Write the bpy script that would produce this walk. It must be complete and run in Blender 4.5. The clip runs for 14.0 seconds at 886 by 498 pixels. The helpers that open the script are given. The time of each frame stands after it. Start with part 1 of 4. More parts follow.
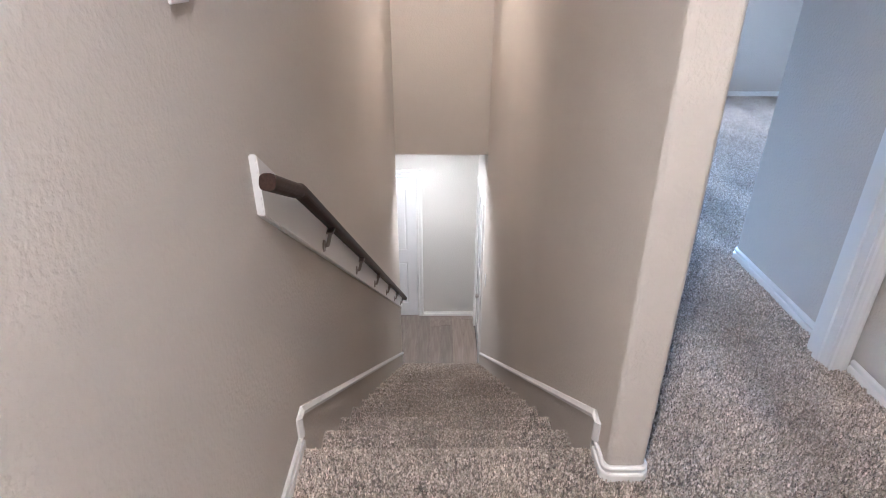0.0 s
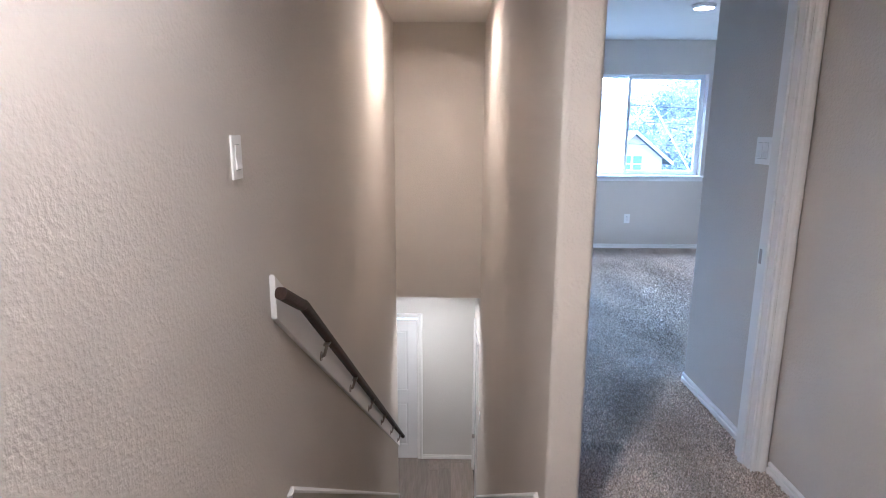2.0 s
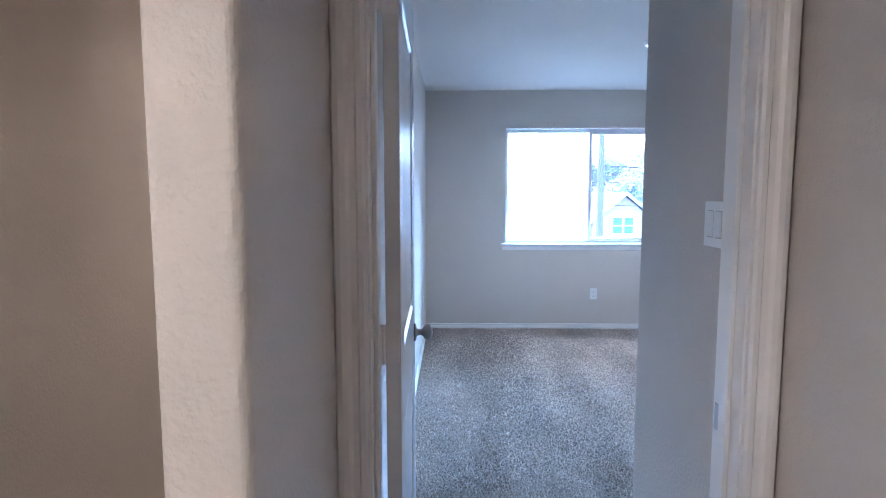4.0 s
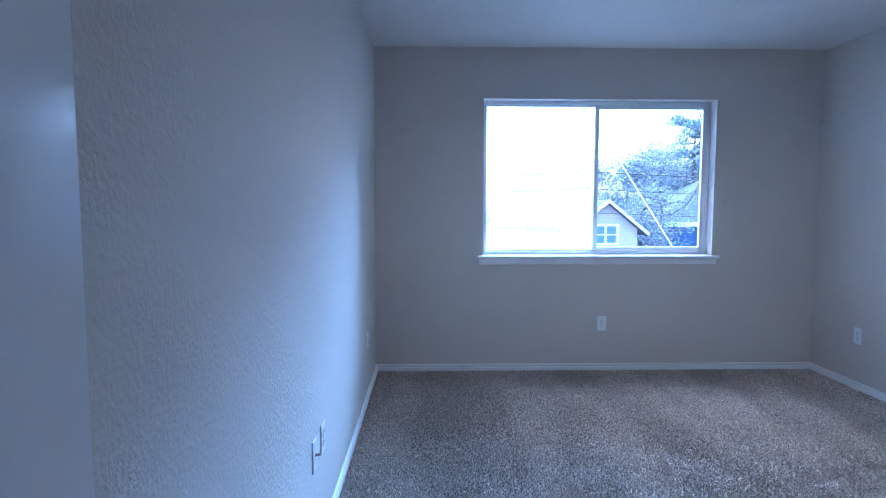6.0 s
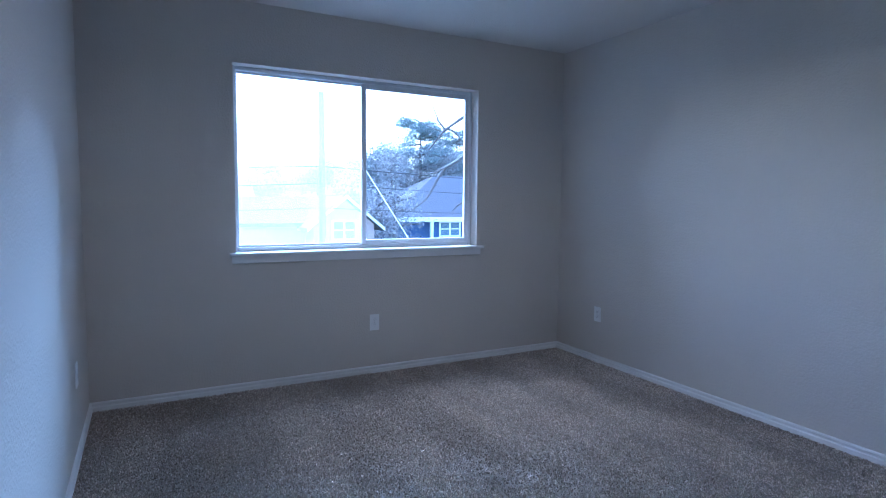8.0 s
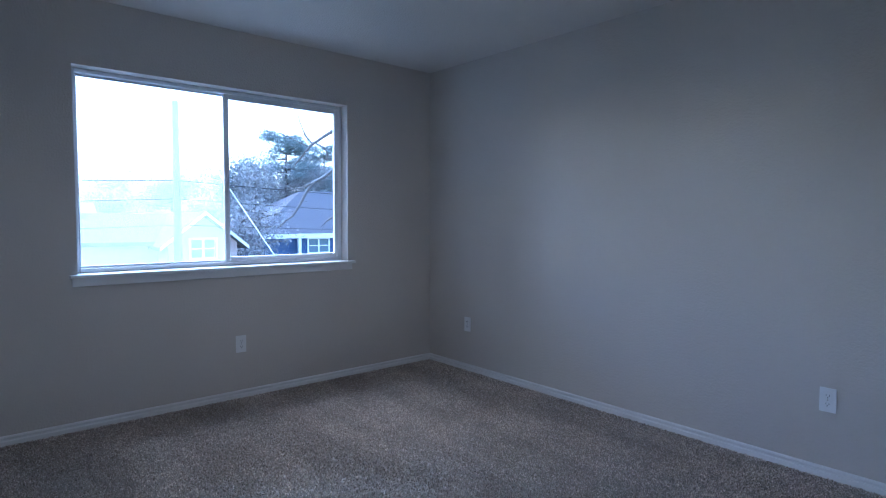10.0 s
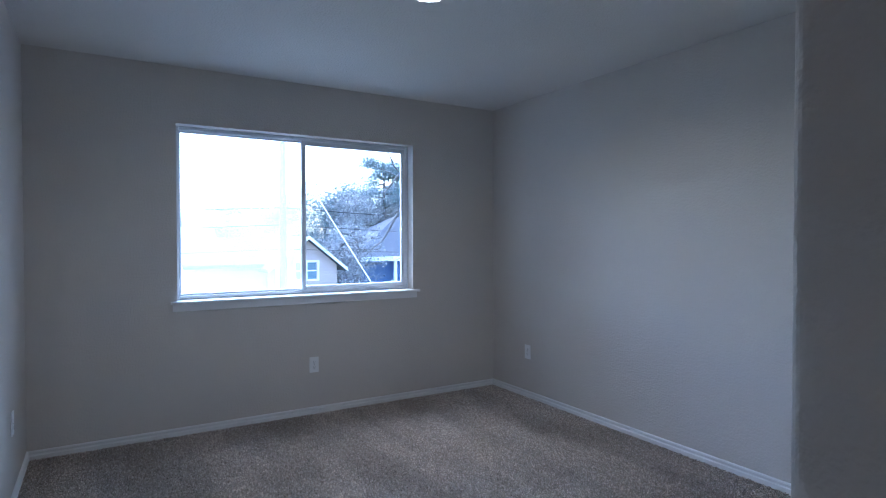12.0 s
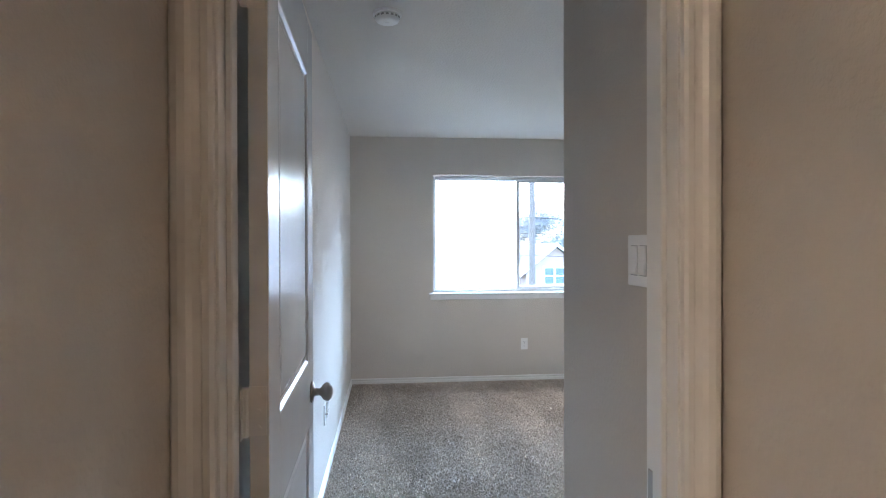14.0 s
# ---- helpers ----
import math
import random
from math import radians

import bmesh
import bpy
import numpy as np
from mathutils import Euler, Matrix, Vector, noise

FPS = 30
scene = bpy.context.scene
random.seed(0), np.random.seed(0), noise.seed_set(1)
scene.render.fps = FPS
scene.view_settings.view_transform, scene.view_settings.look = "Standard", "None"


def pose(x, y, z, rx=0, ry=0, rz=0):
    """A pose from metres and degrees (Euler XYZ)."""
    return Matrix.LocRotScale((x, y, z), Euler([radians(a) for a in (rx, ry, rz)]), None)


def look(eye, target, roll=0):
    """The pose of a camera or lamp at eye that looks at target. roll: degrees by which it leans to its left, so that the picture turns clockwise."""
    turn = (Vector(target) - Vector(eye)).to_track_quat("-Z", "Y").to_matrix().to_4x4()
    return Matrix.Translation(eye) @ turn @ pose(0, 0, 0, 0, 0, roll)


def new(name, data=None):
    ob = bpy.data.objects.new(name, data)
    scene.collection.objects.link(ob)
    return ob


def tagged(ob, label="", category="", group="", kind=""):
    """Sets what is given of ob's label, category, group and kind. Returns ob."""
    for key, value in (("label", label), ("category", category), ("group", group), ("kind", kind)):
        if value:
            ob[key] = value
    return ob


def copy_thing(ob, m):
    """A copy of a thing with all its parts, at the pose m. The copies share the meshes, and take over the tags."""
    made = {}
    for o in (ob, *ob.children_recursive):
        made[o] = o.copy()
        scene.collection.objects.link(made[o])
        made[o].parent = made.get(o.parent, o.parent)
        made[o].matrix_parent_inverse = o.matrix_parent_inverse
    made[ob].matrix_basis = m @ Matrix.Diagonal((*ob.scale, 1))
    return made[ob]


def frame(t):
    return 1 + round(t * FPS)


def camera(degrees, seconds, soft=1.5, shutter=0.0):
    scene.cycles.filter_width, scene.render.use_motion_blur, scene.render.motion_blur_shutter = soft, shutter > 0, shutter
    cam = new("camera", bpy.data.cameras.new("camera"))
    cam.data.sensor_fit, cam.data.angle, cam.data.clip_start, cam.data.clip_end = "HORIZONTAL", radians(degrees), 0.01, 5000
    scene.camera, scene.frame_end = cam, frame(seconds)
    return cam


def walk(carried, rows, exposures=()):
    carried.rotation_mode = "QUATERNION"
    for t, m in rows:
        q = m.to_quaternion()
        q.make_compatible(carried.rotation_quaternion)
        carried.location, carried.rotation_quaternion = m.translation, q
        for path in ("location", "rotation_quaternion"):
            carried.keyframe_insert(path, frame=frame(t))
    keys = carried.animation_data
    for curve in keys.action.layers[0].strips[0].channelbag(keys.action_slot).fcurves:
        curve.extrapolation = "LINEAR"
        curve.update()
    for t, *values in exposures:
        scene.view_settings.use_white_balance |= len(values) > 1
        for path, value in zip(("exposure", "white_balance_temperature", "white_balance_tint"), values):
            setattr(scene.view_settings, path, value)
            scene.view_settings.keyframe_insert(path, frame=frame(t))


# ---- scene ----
cam = camera(75.9, 14.0, 1.05)
PATH = [
    (0, (0.021, 0.265, 1.342), (0.035, 2.047, 0.434), 0.21),
    (0.5, (0.027, 0.127, 1.372), (0.035, 1.957, 0.565), 0.13),
    (1, (0.033, -0.007, 1.396), (0.036, 1.877, 0.725), 0.15),
    (1.5, (0.072, -0.189, 1.41), (0.059, 1.738, 0.873), 0.3),
    (2, (0.178, -0.266, 1.409), (0.15, 1.691, 1.001), 0.28),
    (2.5, (0.358, -0.208, 1.408), (0.321, 1.776, 1.154), -0.03),
    (3, (0.517, -0.017, 1.389), (0.483, 1.974, 1.2), -0.19),
    (3.5, (0.713, 0.366, 1.418), (0.68, 2.355, 1.219), -0.1),
    (6, (0.996, 2.344, 1.292), (1.043, 4.337, 1.13), 0.08),
    (6.5, (0.846, 2.669, 1.258), (1.181, 4.634, 1.09), 0.36),
    (7, (0.842, 2.832, 1.232), (1.403, 4.744, 1.063), 0.43),
    (7.5, (0.837, 2.907, 1.234), (1.612, 4.742, 1.059), 0.59),
    (8, (0.895, 2.888, 1.231), (1.823, 4.652, 1.063), 0.59),
    (8.5, (0.905, 2.857, 1.239), (1.983, 4.533, 1.073), 0.53),
    (9, (0.874, 2.889, 1.208), (2.098, 4.464, 1.058), 0.51),
    (11.5, (0.898, 2.765, 1.279), (2.222, 4.261, 1.19), 0.07),
    (12, (0.974, 2.529, 1.302), (2.005, 4.243, 1.267), -0.08),
    (12.5, (1.036, 2.21, 1.336), (1.618, 4.123, 1.315), -0.18),
    (13, (1.046, 1.855, 1.378), (1.285, 3.841, 1.35), -0.11),
    (13.5, (1.02, 1.392, 1.351), (1.159, 3.387, 1.343), -0.28),
    (14, (0.952, 0.996, 1.367), (1.145, 2.987, 1.354), -0.16),
]
EXPOSURES = [(0.0, 5.3, 4780, 12), (1.5, 5.0, 4830, 13), (2.0, 4.9, 4840, 13), (3.0, 4.8, 4880, 14), (3.5, 4.85, 4880, 14), (6.0, 3.85, 4560, 16), (7.5, 3.45, 4700, 16), (9.0, 3.22, 4840, 16), (11.5, 3.05, 5130, 15), (12.0, 3.4, 5170, 15), (12.5, 3.9, 5400, 14), (13.0, 4.2, 5560, 13), (13.5, 4.32, 5700, 13), (14.0, 4.5, 6080, 13)]
walk(cam, [(t, look(eye, target, roll)) for t, eye, target, roll in PATH], EXPOSURES)

# ---------------------------------------------------------------- world and light
SKY_STRENGTH, SUN_STRENGTH = 0.15, 0.5
SUN_ELEV, SUN_ROT = radians(52), radians(-12)
STAIR_LAMP, HALL_LAMP, ROOM_LAMP, LOWER_LAMP = 23.0, 35.5, 19.0, 20.0
world = bpy.data.worlds.new("sky")
world.use_nodes = True
scene.world = world
wn = world.node_tree
sky = wn.nodes.new("ShaderNodeTexSky")
sky.sky_type, sky.sun_disc, sky.sun_elevation, sky.sun_rotation = "NISHITA", False, SUN_ELEV, SUN_ROT
sky.air_density, sky.dust_density, sky.ozone_density = 1.0, 1.5, 1.5
wn.links.new(sky.outputs[0], wn.nodes["Background"].inputs[0])
wn.nodes["Background"].inputs[1].default_value = SKY_STRENGTH
sun_data = bpy.data.lights.new("sun", "SUN")
sun_data.energy, sun_data.angle, sun_data.color = SUN_STRENGTH, radians(40), (1.0, 0.96, 0.9)
sun = new("sun", sun_data)
sun.matrix_world = look((-10, 46, 60), (0, 0, 0))


def sky_fill_lamp(eye, target, w, h, energy):
    """Area lamp added out of view above the window, standing in for overcast sky."""
    d = bpy.data.lights.new("added_sky_lamp", "AREA")
    d.shape, d.size, d.size_y, d.energy, d.color = "RECTANGLE", w, h, energy, (0.45, 0.71, 1.0)
    new("added_sky_lamp", d).matrix_world = look(eye, target)


# Two unseen lamps: a far one reaching deep, a near one for the floor.
sky_fill_lamp((5.6, 16.0, 6.2), (1.2, 2.0, 0.1), 8.0, 3.4, 450.0)
sky_fill_lamp((3.4, 9.3, 5.4), (2.2, 6.8, 1.5), 8.0, 5.0, 80.0)

# ---------------------------------------------------------------- plan
XL, XR, XP = -0.403, 0.499, 0.613            # stair left wall, stair right wall, hall side of the partition
PART_Y = 1.43                               # free end of the partition
HALL_R, HALL_BACK = 1.528, -1.9
DOOR_F, DOOR_B = 1.928, 2.043                # door wall
JL, JR, DOOR_H = 0.685, 1.447, 2.03         # jamb faces
RX0, RX1, RY = 0.585, 3.972, 6.64            # bedroom left, right and window wall
ENTRY_X, ENTRY_Y = 1.524, 2.82             # closet corner
CEIL = 2.44
WELL_Y, HEAD_Z = 5.587, -0.343                # end wall of the stairwell and its lower edge
RISE, TREAD, NOSE, STEPS = 0.19, 0.268, 1.552, 16
LOW_Z, LOW_Y = -3.04, 6.85
WX0, WX1, WZ0, WZ1 = 1.400, 3.160, 0.893, 2.066
GROUND = -3.3


# ---------------------------------------------------------------- materials
def nodes_of(name):
    m = bpy.data.materials.new(name)
    m.use_nodes = True
    t = m.node_tree
    return m, t, t.nodes["Principled BSDF"]


def noise_node(t, scale, detail=3.0, rough=0.55, vec=None):
    n = t.nodes.new("ShaderNodeTexNoise")
    n.inputs["Scale"].default_value, n.inputs["Detail"].default_value, n.inputs["Roughness"].default_value = scale, detail, rough
    if vec is not None:
        t.links.new(vec, n.inputs["Vector"])
    return n


def ramp_node(t, fac, stops):
    r = t.nodes.new("ShaderNodeValToRGB")
    while len(r.color_ramp.elements) < len(stops):
        r.color_ramp.elements.new(0.5)
    for e, (p, c) in zip(r.color_ramp.elements, stops):
        e.position, e.color = p, (*c, 1)
    t.links.new(fac, r.inputs[0])
    return r


def mix_node(t, a, b, fac, mode="MIX"):
    m = t.nodes.new("ShaderNodeMix")
    m.data_type, m.blend_type = "RGBA", mode
    for sock, v in ((m.inputs[0], fac), (m.inputs[6], a), (m.inputs[7], b)):
        if hasattr(v, "is_linked"):
            t.links.new(v, sock)
        else:
            sock.default_value = v if isinstance(v, float) else (*v, 1)
    return m.outputs[2]


def bump_node(t, bsdf, height, strength, distance, before=None):
    b = t.nodes.new("ShaderNodeBump")
    b.inputs["Strength"].default_value, b.inputs["Distance"].default_value = strength, distance
    t.links.new(height, b.inputs["Height"])
    if before is not None:
        t.links.new(before.outputs[0], b.inputs["Normal"])
    t.links.new(b.outputs[0], bsdf.inputs["Normal"])
    return b


def object_coords(t, scale=(1, 1, 1), turn=0.0):
    c = t.nodes.new("ShaderNodeTexCoord")
    m = t.nodes.new("ShaderNodeMapping")
    m.inputs["Scale"].default_value = scale
    m.inputs["Rotation"].default_value = (0, 0, radians(turn))
    t.links.new(c.outputs["Object"], m.inputs[0])
    return m.outputs[0]


def shade(c, k):
    return tuple(min(1.0, v * k) for v in c)


def painted_wall(name, color, texture=0.35, rough=0.75):
    """Rolled paint over sprayed orange-peel plaster."""
    m, t, b = nodes_of(name)
    v = object_coords(t)
    big, peel, fine = noise_node(t, 0.9, 2, vec=v), noise_node(t, 86, 2, 0.5, v), noise_node(t, 300, 2, vec=v)
    tone = ramp_node(t, big.outputs[0], [(0.3, shade(color, 0.97)), (0.7, shade(color, 1.03))])
    t.links.new(tone.outputs[0], b.inputs["Base Color"])
    b.inputs["Roughness"].default_value = rough
    b.inputs["Specular IOR Level"].default_value = 0.35
    flat = ramp_node(t, peel.outputs[0], [(0.38, (0, 0, 0)), (0.68, (1, 1, 1))])
    first = bump_node(t, b, flat.outputs[0], texture * 1.35, 0.0021)
    bump_node(t, b, fine.outputs[0], texture * 0.4, 0.0006, first)
    return m


def enamel(name, color, rough=0.35, wear=0.03):
    """Brushed semi-gloss paint on wood or plastic."""
    m, t, b = nodes_of(name)
    v = object_coords(t)
    big, fine = noise_node(t, 3, 3, vec=v), noise_node(t, 120, 2, vec=object_coords(t, (1, 1, 0.12)))
    tone = ramp_node(t, big.outputs[0], [(0.3, shade(color, 1 - wear)), (0.7, shade(color, 1 + wear))])
    t.links.new(tone.outputs[0], b.inputs["Base Color"])
    r = t.nodes.new("ShaderNodeMapRange")
    r.inputs[3].default_value, r.inputs[4].default_value = rough * 0.8, rough * 1.2
    t.links.new(big.outputs[0], r.inputs[0])
    t.links.new(r.outputs[0], b.inputs["Roughness"])
    bump_node(t, b, fine.outputs[0], 0.008, 0.0003)
    return m


def carpet_yarn(name, dark, mid, light):
    """Cut pile: every tuft has its own tone, over slow changes where the pile was brushed or trodden."""
    m, t, b = nodes_of(name)
    v = object_coords(t)
    g = t.nodes.new("ShaderNodeNewGeometry")
    yarn = noise_node(t, 120, 3, 0.65, v)
    tracks = noise_node(t, 1.0, 3, 0.5, object_coords(t, (2.6, 0.6, 1), 8))
    tracks.inputs["Distortion"].default_value = 0.35
    patch = noise_node(t, 2.4, 3, 0.6, v)
    clump = ramp_node(t, noise_node(t, 34, 2, 0.5, v).outputs[0], [(0.36, (0.62, 0.61, 0.60)), (0.64, (1.28, 1.28, 1.27))])
    base = ramp_node(t, g.outputs["Random Per Island"], [(0.0, dark), (0.5, mid), (1.0, light)])
    fleck = ramp_node(t, yarn.outputs[0], [(0.36, (0.40, 0.385, 0.37)), (0.64, (1.27, 1.26, 1.25))])
    c1 = mix_node(t, base.outputs[0], fleck.outputs[0], 0.9, "MULTIPLY")
    # Vacuum tracks: the way light catches brushed pile, put into the colour as bands.
    lay = ramp_node(t, tracks.outputs[0], [(0.38, (0.82, 0.815, 0.81)), (0.47, (0.93, 0.93, 0.93)), (0.53, (1.05, 1.05, 1.05)), (0.64, (1.15, 1.15, 1.145))])
    c2 = mix_node(t, mix_node(t, c1, clump.outputs[0], 0.3, "MULTIPLY"), lay.outputs[0], 1.0, "MULTIPLY")
    dirt = ramp_node(t, patch.outputs[0], [(0.3, (0.84, 0.83, 0.82)), (0.7, (1.1, 1.1, 1.1))])
    t.links.new(mix_node(t, c2, dirt.outputs[0], 0.7, "MULTIPLY"), b.inputs["Base Color"])
    b.inputs["Roughness"].default_value = 0.95
    b.inputs["Specular IOR Level"].default_value = 0.1
    b.inputs["Sheen Weight"].default_value = 0.3
    b.inputs["Sheen Roughness"].default_value = 0.45
    return m


def metal(name, color, rough=0.3):
    m, t, b = nodes_of(name)
    n = noise_node(t, 90, 3)
    r = t.nodes.new("ShaderNodeMapRange")
    r.inputs[3].default_value, r.inputs[4].default_value = rough * 0.7, rough * 1.3
    t.links.new(n.outputs[0], r.inputs[0])
    t.links.new(r.outputs[0], b.inputs["Roughness"])
    b.inputs["Base Color"].default_value = (*color, 1)
    b.inputs["Metallic"].default_value = 1.0
    return m


def stained_wood(name, dark, light, grain=(30, 3, 30), rough=0.35, gloss=0.5):
    m, t, b = nodes_of(name)
    b.inputs["Specular IOR Level"].default_value = gloss
    g = noise_node(t, 2.2, 5, 0.6, object_coords(t, grain))
    info = t.nodes.new("ShaderNodeObjectInfo")
    tone = ramp_node(t, g.outputs[0], [(0.3, dark), (0.7, light)])
    vary = ramp_node(t, info.outputs["Random"], [(0.0, (0.82, 0.82, 0.82)), (1.0, (1.15, 1.13, 1.1))])
    t.links.new(mix_node(t, tone.outputs[0], vary.outputs[0], 1.0, "MULTIPLY"), b.inputs["Base Color"])
    b.inputs["Roughness"].default_value = rough
    bump_node(t, b, g.outputs[0], 0.12, 0.002)
    return m


def rough_stuff(name, dark, light, scale=6.0, rough=0.9, bump=0.4):
    m, t, b = nodes_of(name)
    v = object_coords(t)
    n, f = noise_node(t, scale, 5, 0.65, v), noise_node(t, scale * 9, 3, vec=v)
    tone = ramp_node(t, n.outputs[0], [(0.3, dark), (0.7, light)])
    fine = ramp_node(t, f.outputs[0], [(0.3, (0.8, 0.8, 0.8)), (0.7, (1.15, 1.15, 1.15))])
    t.links.new(mix_node(t, tone.outputs[0], fine.outputs[0], 0.8, "MULTIPLY"), b.inputs["Base Color"])
    b.inputs["Roughness"].default_value = rough
    bump_node(t, b, f.outputs[0], bump, 0.02)
    return m


def siding(name, color, pitch=0.16):
    """Painted lap siding with a shadow line at each course."""
    m, t, b = nodes_of(name)
    c = t.nodes.new("ShaderNodeTexCoord")
    w = t.nodes.new("ShaderNodeTexWave")
    w.wave_type, w.bands_direction, w.wave_profile = "BANDS", "Z", "SAW"
    w.inputs["Scale"].default_value = 0.314 / pitch
    t.links.new(c.outputs["Object"], w.inputs["Vector"])
    n = noise_node(t, 1.5, 4, vec=c.outputs["Object"])
    tone = ramp_node(t, n.outputs[0], [(0.3, shade(color, 0.9)), (0.7, shade(color, 1.08))])
    t.links.new(tone.outputs[0], b.inputs["Base Color"])
    b.inputs["Roughness"].default_value = 0.7
    bump_node(t, b, w.outputs[0], 0.6, 0.02)
    return m


def leafy(name, dark, light):
    m, t, b = nodes_of(name)
    g = t.nodes.new("ShaderNodeNewGeometry")
    tone = ramp_node(t, g.outputs["Random Per Island"], [(0.0, dark), (1.0, light)])
    t.links.new(tone.outputs[0], b.inputs["Base Color"])
    b.inputs["Roughness"].default_value = 0.7
    return m


def glass_pane(name):
    m, t, b = nodes_of(name)
    out = t.nodes["Material Output"]
    clear, gloss, mix, fres = (t.nodes.new(k) for k in ("ShaderNodeBsdfTransparent", "ShaderNodeBsdfGlossy", "ShaderNodeMixShader", "ShaderNodeFresnel"))
    clear.inputs[0].default_value = (0.93, 0.97, 1.0, 1)
    gloss.inputs["Roughness"].default_value = 0.02
    fres.inputs[0].default_value = 1.45
    t.links.new(fres.outputs[0], mix.inputs[0])
    t.links.new(clear.outputs[0], mix.inputs[1])
    t.links.new(gloss.outputs[0], mix.inputs[2])
    t.links.new(mix.outputs[0], out.inputs[0])
    return m


def insect_mesh(name, open_part=0.9):
    """Fine woven screen: part open, part pale fibre that scatters the daylight."""
    m, t, b = nodes_of(name)
    out = t.nodes["Material Output"]
    clear, thread, mix = (t.nodes.new(k) for k in ("ShaderNodeBsdfTransparent", "ShaderNodeBsdfTranslucent", "ShaderNodeMixShader"))
    thread.inputs[0].default_value = (0.75, 0.75, 0.75, 1)
    mix.inputs[0].default_value = 1 - open_part
    t.links.new(clear.outputs[0], mix.inputs[1])
    t.links.new(thread.outputs[0], mix.inputs[2])
    t.links.new(mix.outputs[0], out.inputs[0])
    return m


def glowing(name, color, strength):
    m, t, b = nodes_of(name)
    b.inputs["Base Color"].default_value = (0.9, 0.9, 0.88, 1)
    b.inputs["Emission Color"].default_value = (*color, 1)
    b.inputs["Emission Strength"].default_value = strength
    return m


WARM, NEUTRAL = (1.0, 0.785, 0.575), (1.0, 0.93, 0.84)
WALL = painted_wall("greige wall paint", (0.60, 0.555, 0.50))
CEILING = painted_wall("flat ceiling paint", (0.66, 0.63, 0.585), 0.5, 0.9)
LOWER = painted_wall("pale hall paint", (0.66, 0.64, 0.60))
WHITE = enamel("white semi-gloss trim", (0.80, 0.79, 0.77), 0.33)
DOOR = enamel("white door enamel", (0.78, 0.78, 0.78), 0.2)
VINYL = enamel("white window vinyl", (0.72, 0.74, 0.77), 0.4)
PLASTIC = enamel("white plate plastic", (0.82, 0.82, 0.81), 0.3)
# Grey painted in for the shade inside rocker gaps and detector vents.
GAP = enamel("plastic greyed as gap shade", (0.35, 0.35, 0.34), 0.5)
SLOT = enamel("dark slot", (0.03, 0.03, 0.03), 0.5)
CARPET = carpet_yarn("taupe carpet yarn", (0.39, 0.335, 0.285), (0.60, 0.53, 0.46), (0.78, 0.71, 0.635))
BACKING = rough_stuff("carpet backing", (0.22, 0.19, 0.165), (0.36, 0.32, 0.28), 60)
NICKEL = metal("satin nickel", (0.40, 0.37, 0.34), 0.34)
RAILWOOD = stained_wood("dark stained handrail", (0.024, 0.011, 0.007), (0.055, 0.028, 0.018), (60, 6, 60), 0.5, 0.2)
PLANK = stained_wood("grey-brown vinyl plank", (0.17, 0.138, 0.115), (0.27, 0.23, 0.20), (14, 1.2, 14), 0.45)
SUBFLOOR = rough_stuff("dark seam", (0.05, 0.045, 0.04), (0.08, 0.07, 0.06))
GLASS, SCREEN = glass_pane("clear glass"), insect_mesh("insect screen")
ASPHALT_ROOF = rough_stuff("grey shingle roof", (0.065, 0.07, 0.08), (0.09, 0.095, 0.105), 1.2, 0.9, 0.05)
PALE_ROOF = rough_stuff("light brown shingle roof", (0.26, 0.23, 0.21), (0.34, 0.31, 0.29), 1.2, 0.9, 0.05)
BLUE_SIDING, TAN_SIDING, BEIGE_SIDING = siding("navy siding", (0.035, 0.075, 0.17)), siding("pinkish tan siding", (0.42, 0.33, 0.30)), siding("cream siding", (0.55, 0.50, 0.44))
HOUSE_TRIM = enamel("white house trim", (0.78, 0.78, 0.78), 0.5)
HOUSE_GLASS = enamel("dark window glass", (0.10, 0.16, 0.20), 0.08)
BARK = rough_stuff("grey bark", (0.06, 0.05, 0.045), (0.15, 0.13, 0.115), 12)
POLE_WOOD = rough_stuff("weathered pole timber", (0.11, 0.09, 0.075), (0.2, 0.17, 0.145), 8)
# Needle and brush tones are lightened to stand in for haze at the glass.
PINE, BRUSH = leafy("haze-lightened pine needles", (0.12, 0.16, 0.15), (0.20, 0.24, 0.225)), leafy("haze-lightened winter brush", (0.20, 0.20, 0.195), (0.36, 0.35, 0.33))
LAWN = rough_stuff("winter lawn", (0.09, 0.10, 0.05), (0.18, 0.17, 0.09), 0.6)
CABLE, GUY = enamel("black cable", (0.03, 0.03, 0.03), 0.6), enamel("pale guy wire", (0.7, 0.72, 0.74), 0.4)


# ---------------------------------------------------------------- mesh helpers
def part(name, bm, material, parent=None, label="", smooth=False):
    me = bpy.data.meshes.new(name)
    bm.normal_update()
    bm.to_mesh(me)
    bm.free()
    me.materials.append(material)
    if smooth:
        me.polygons.foreach_set("use_smooth", [True] * len(me.polygons))
    ob = new(name, me)
    if parent is not None:
        ob.parent = parent
    if label:
        ob["label"] = label
    return ob


def setting(name, bm, material, label, smooth=False):
    return tagged(part(name, bm, material, None, label, smooth), label, kind="structure")


def thing(name, m, label, category, group=""):
    e = new(name)
    e.matrix_basis = m
    return tagged(e, label, category, group)


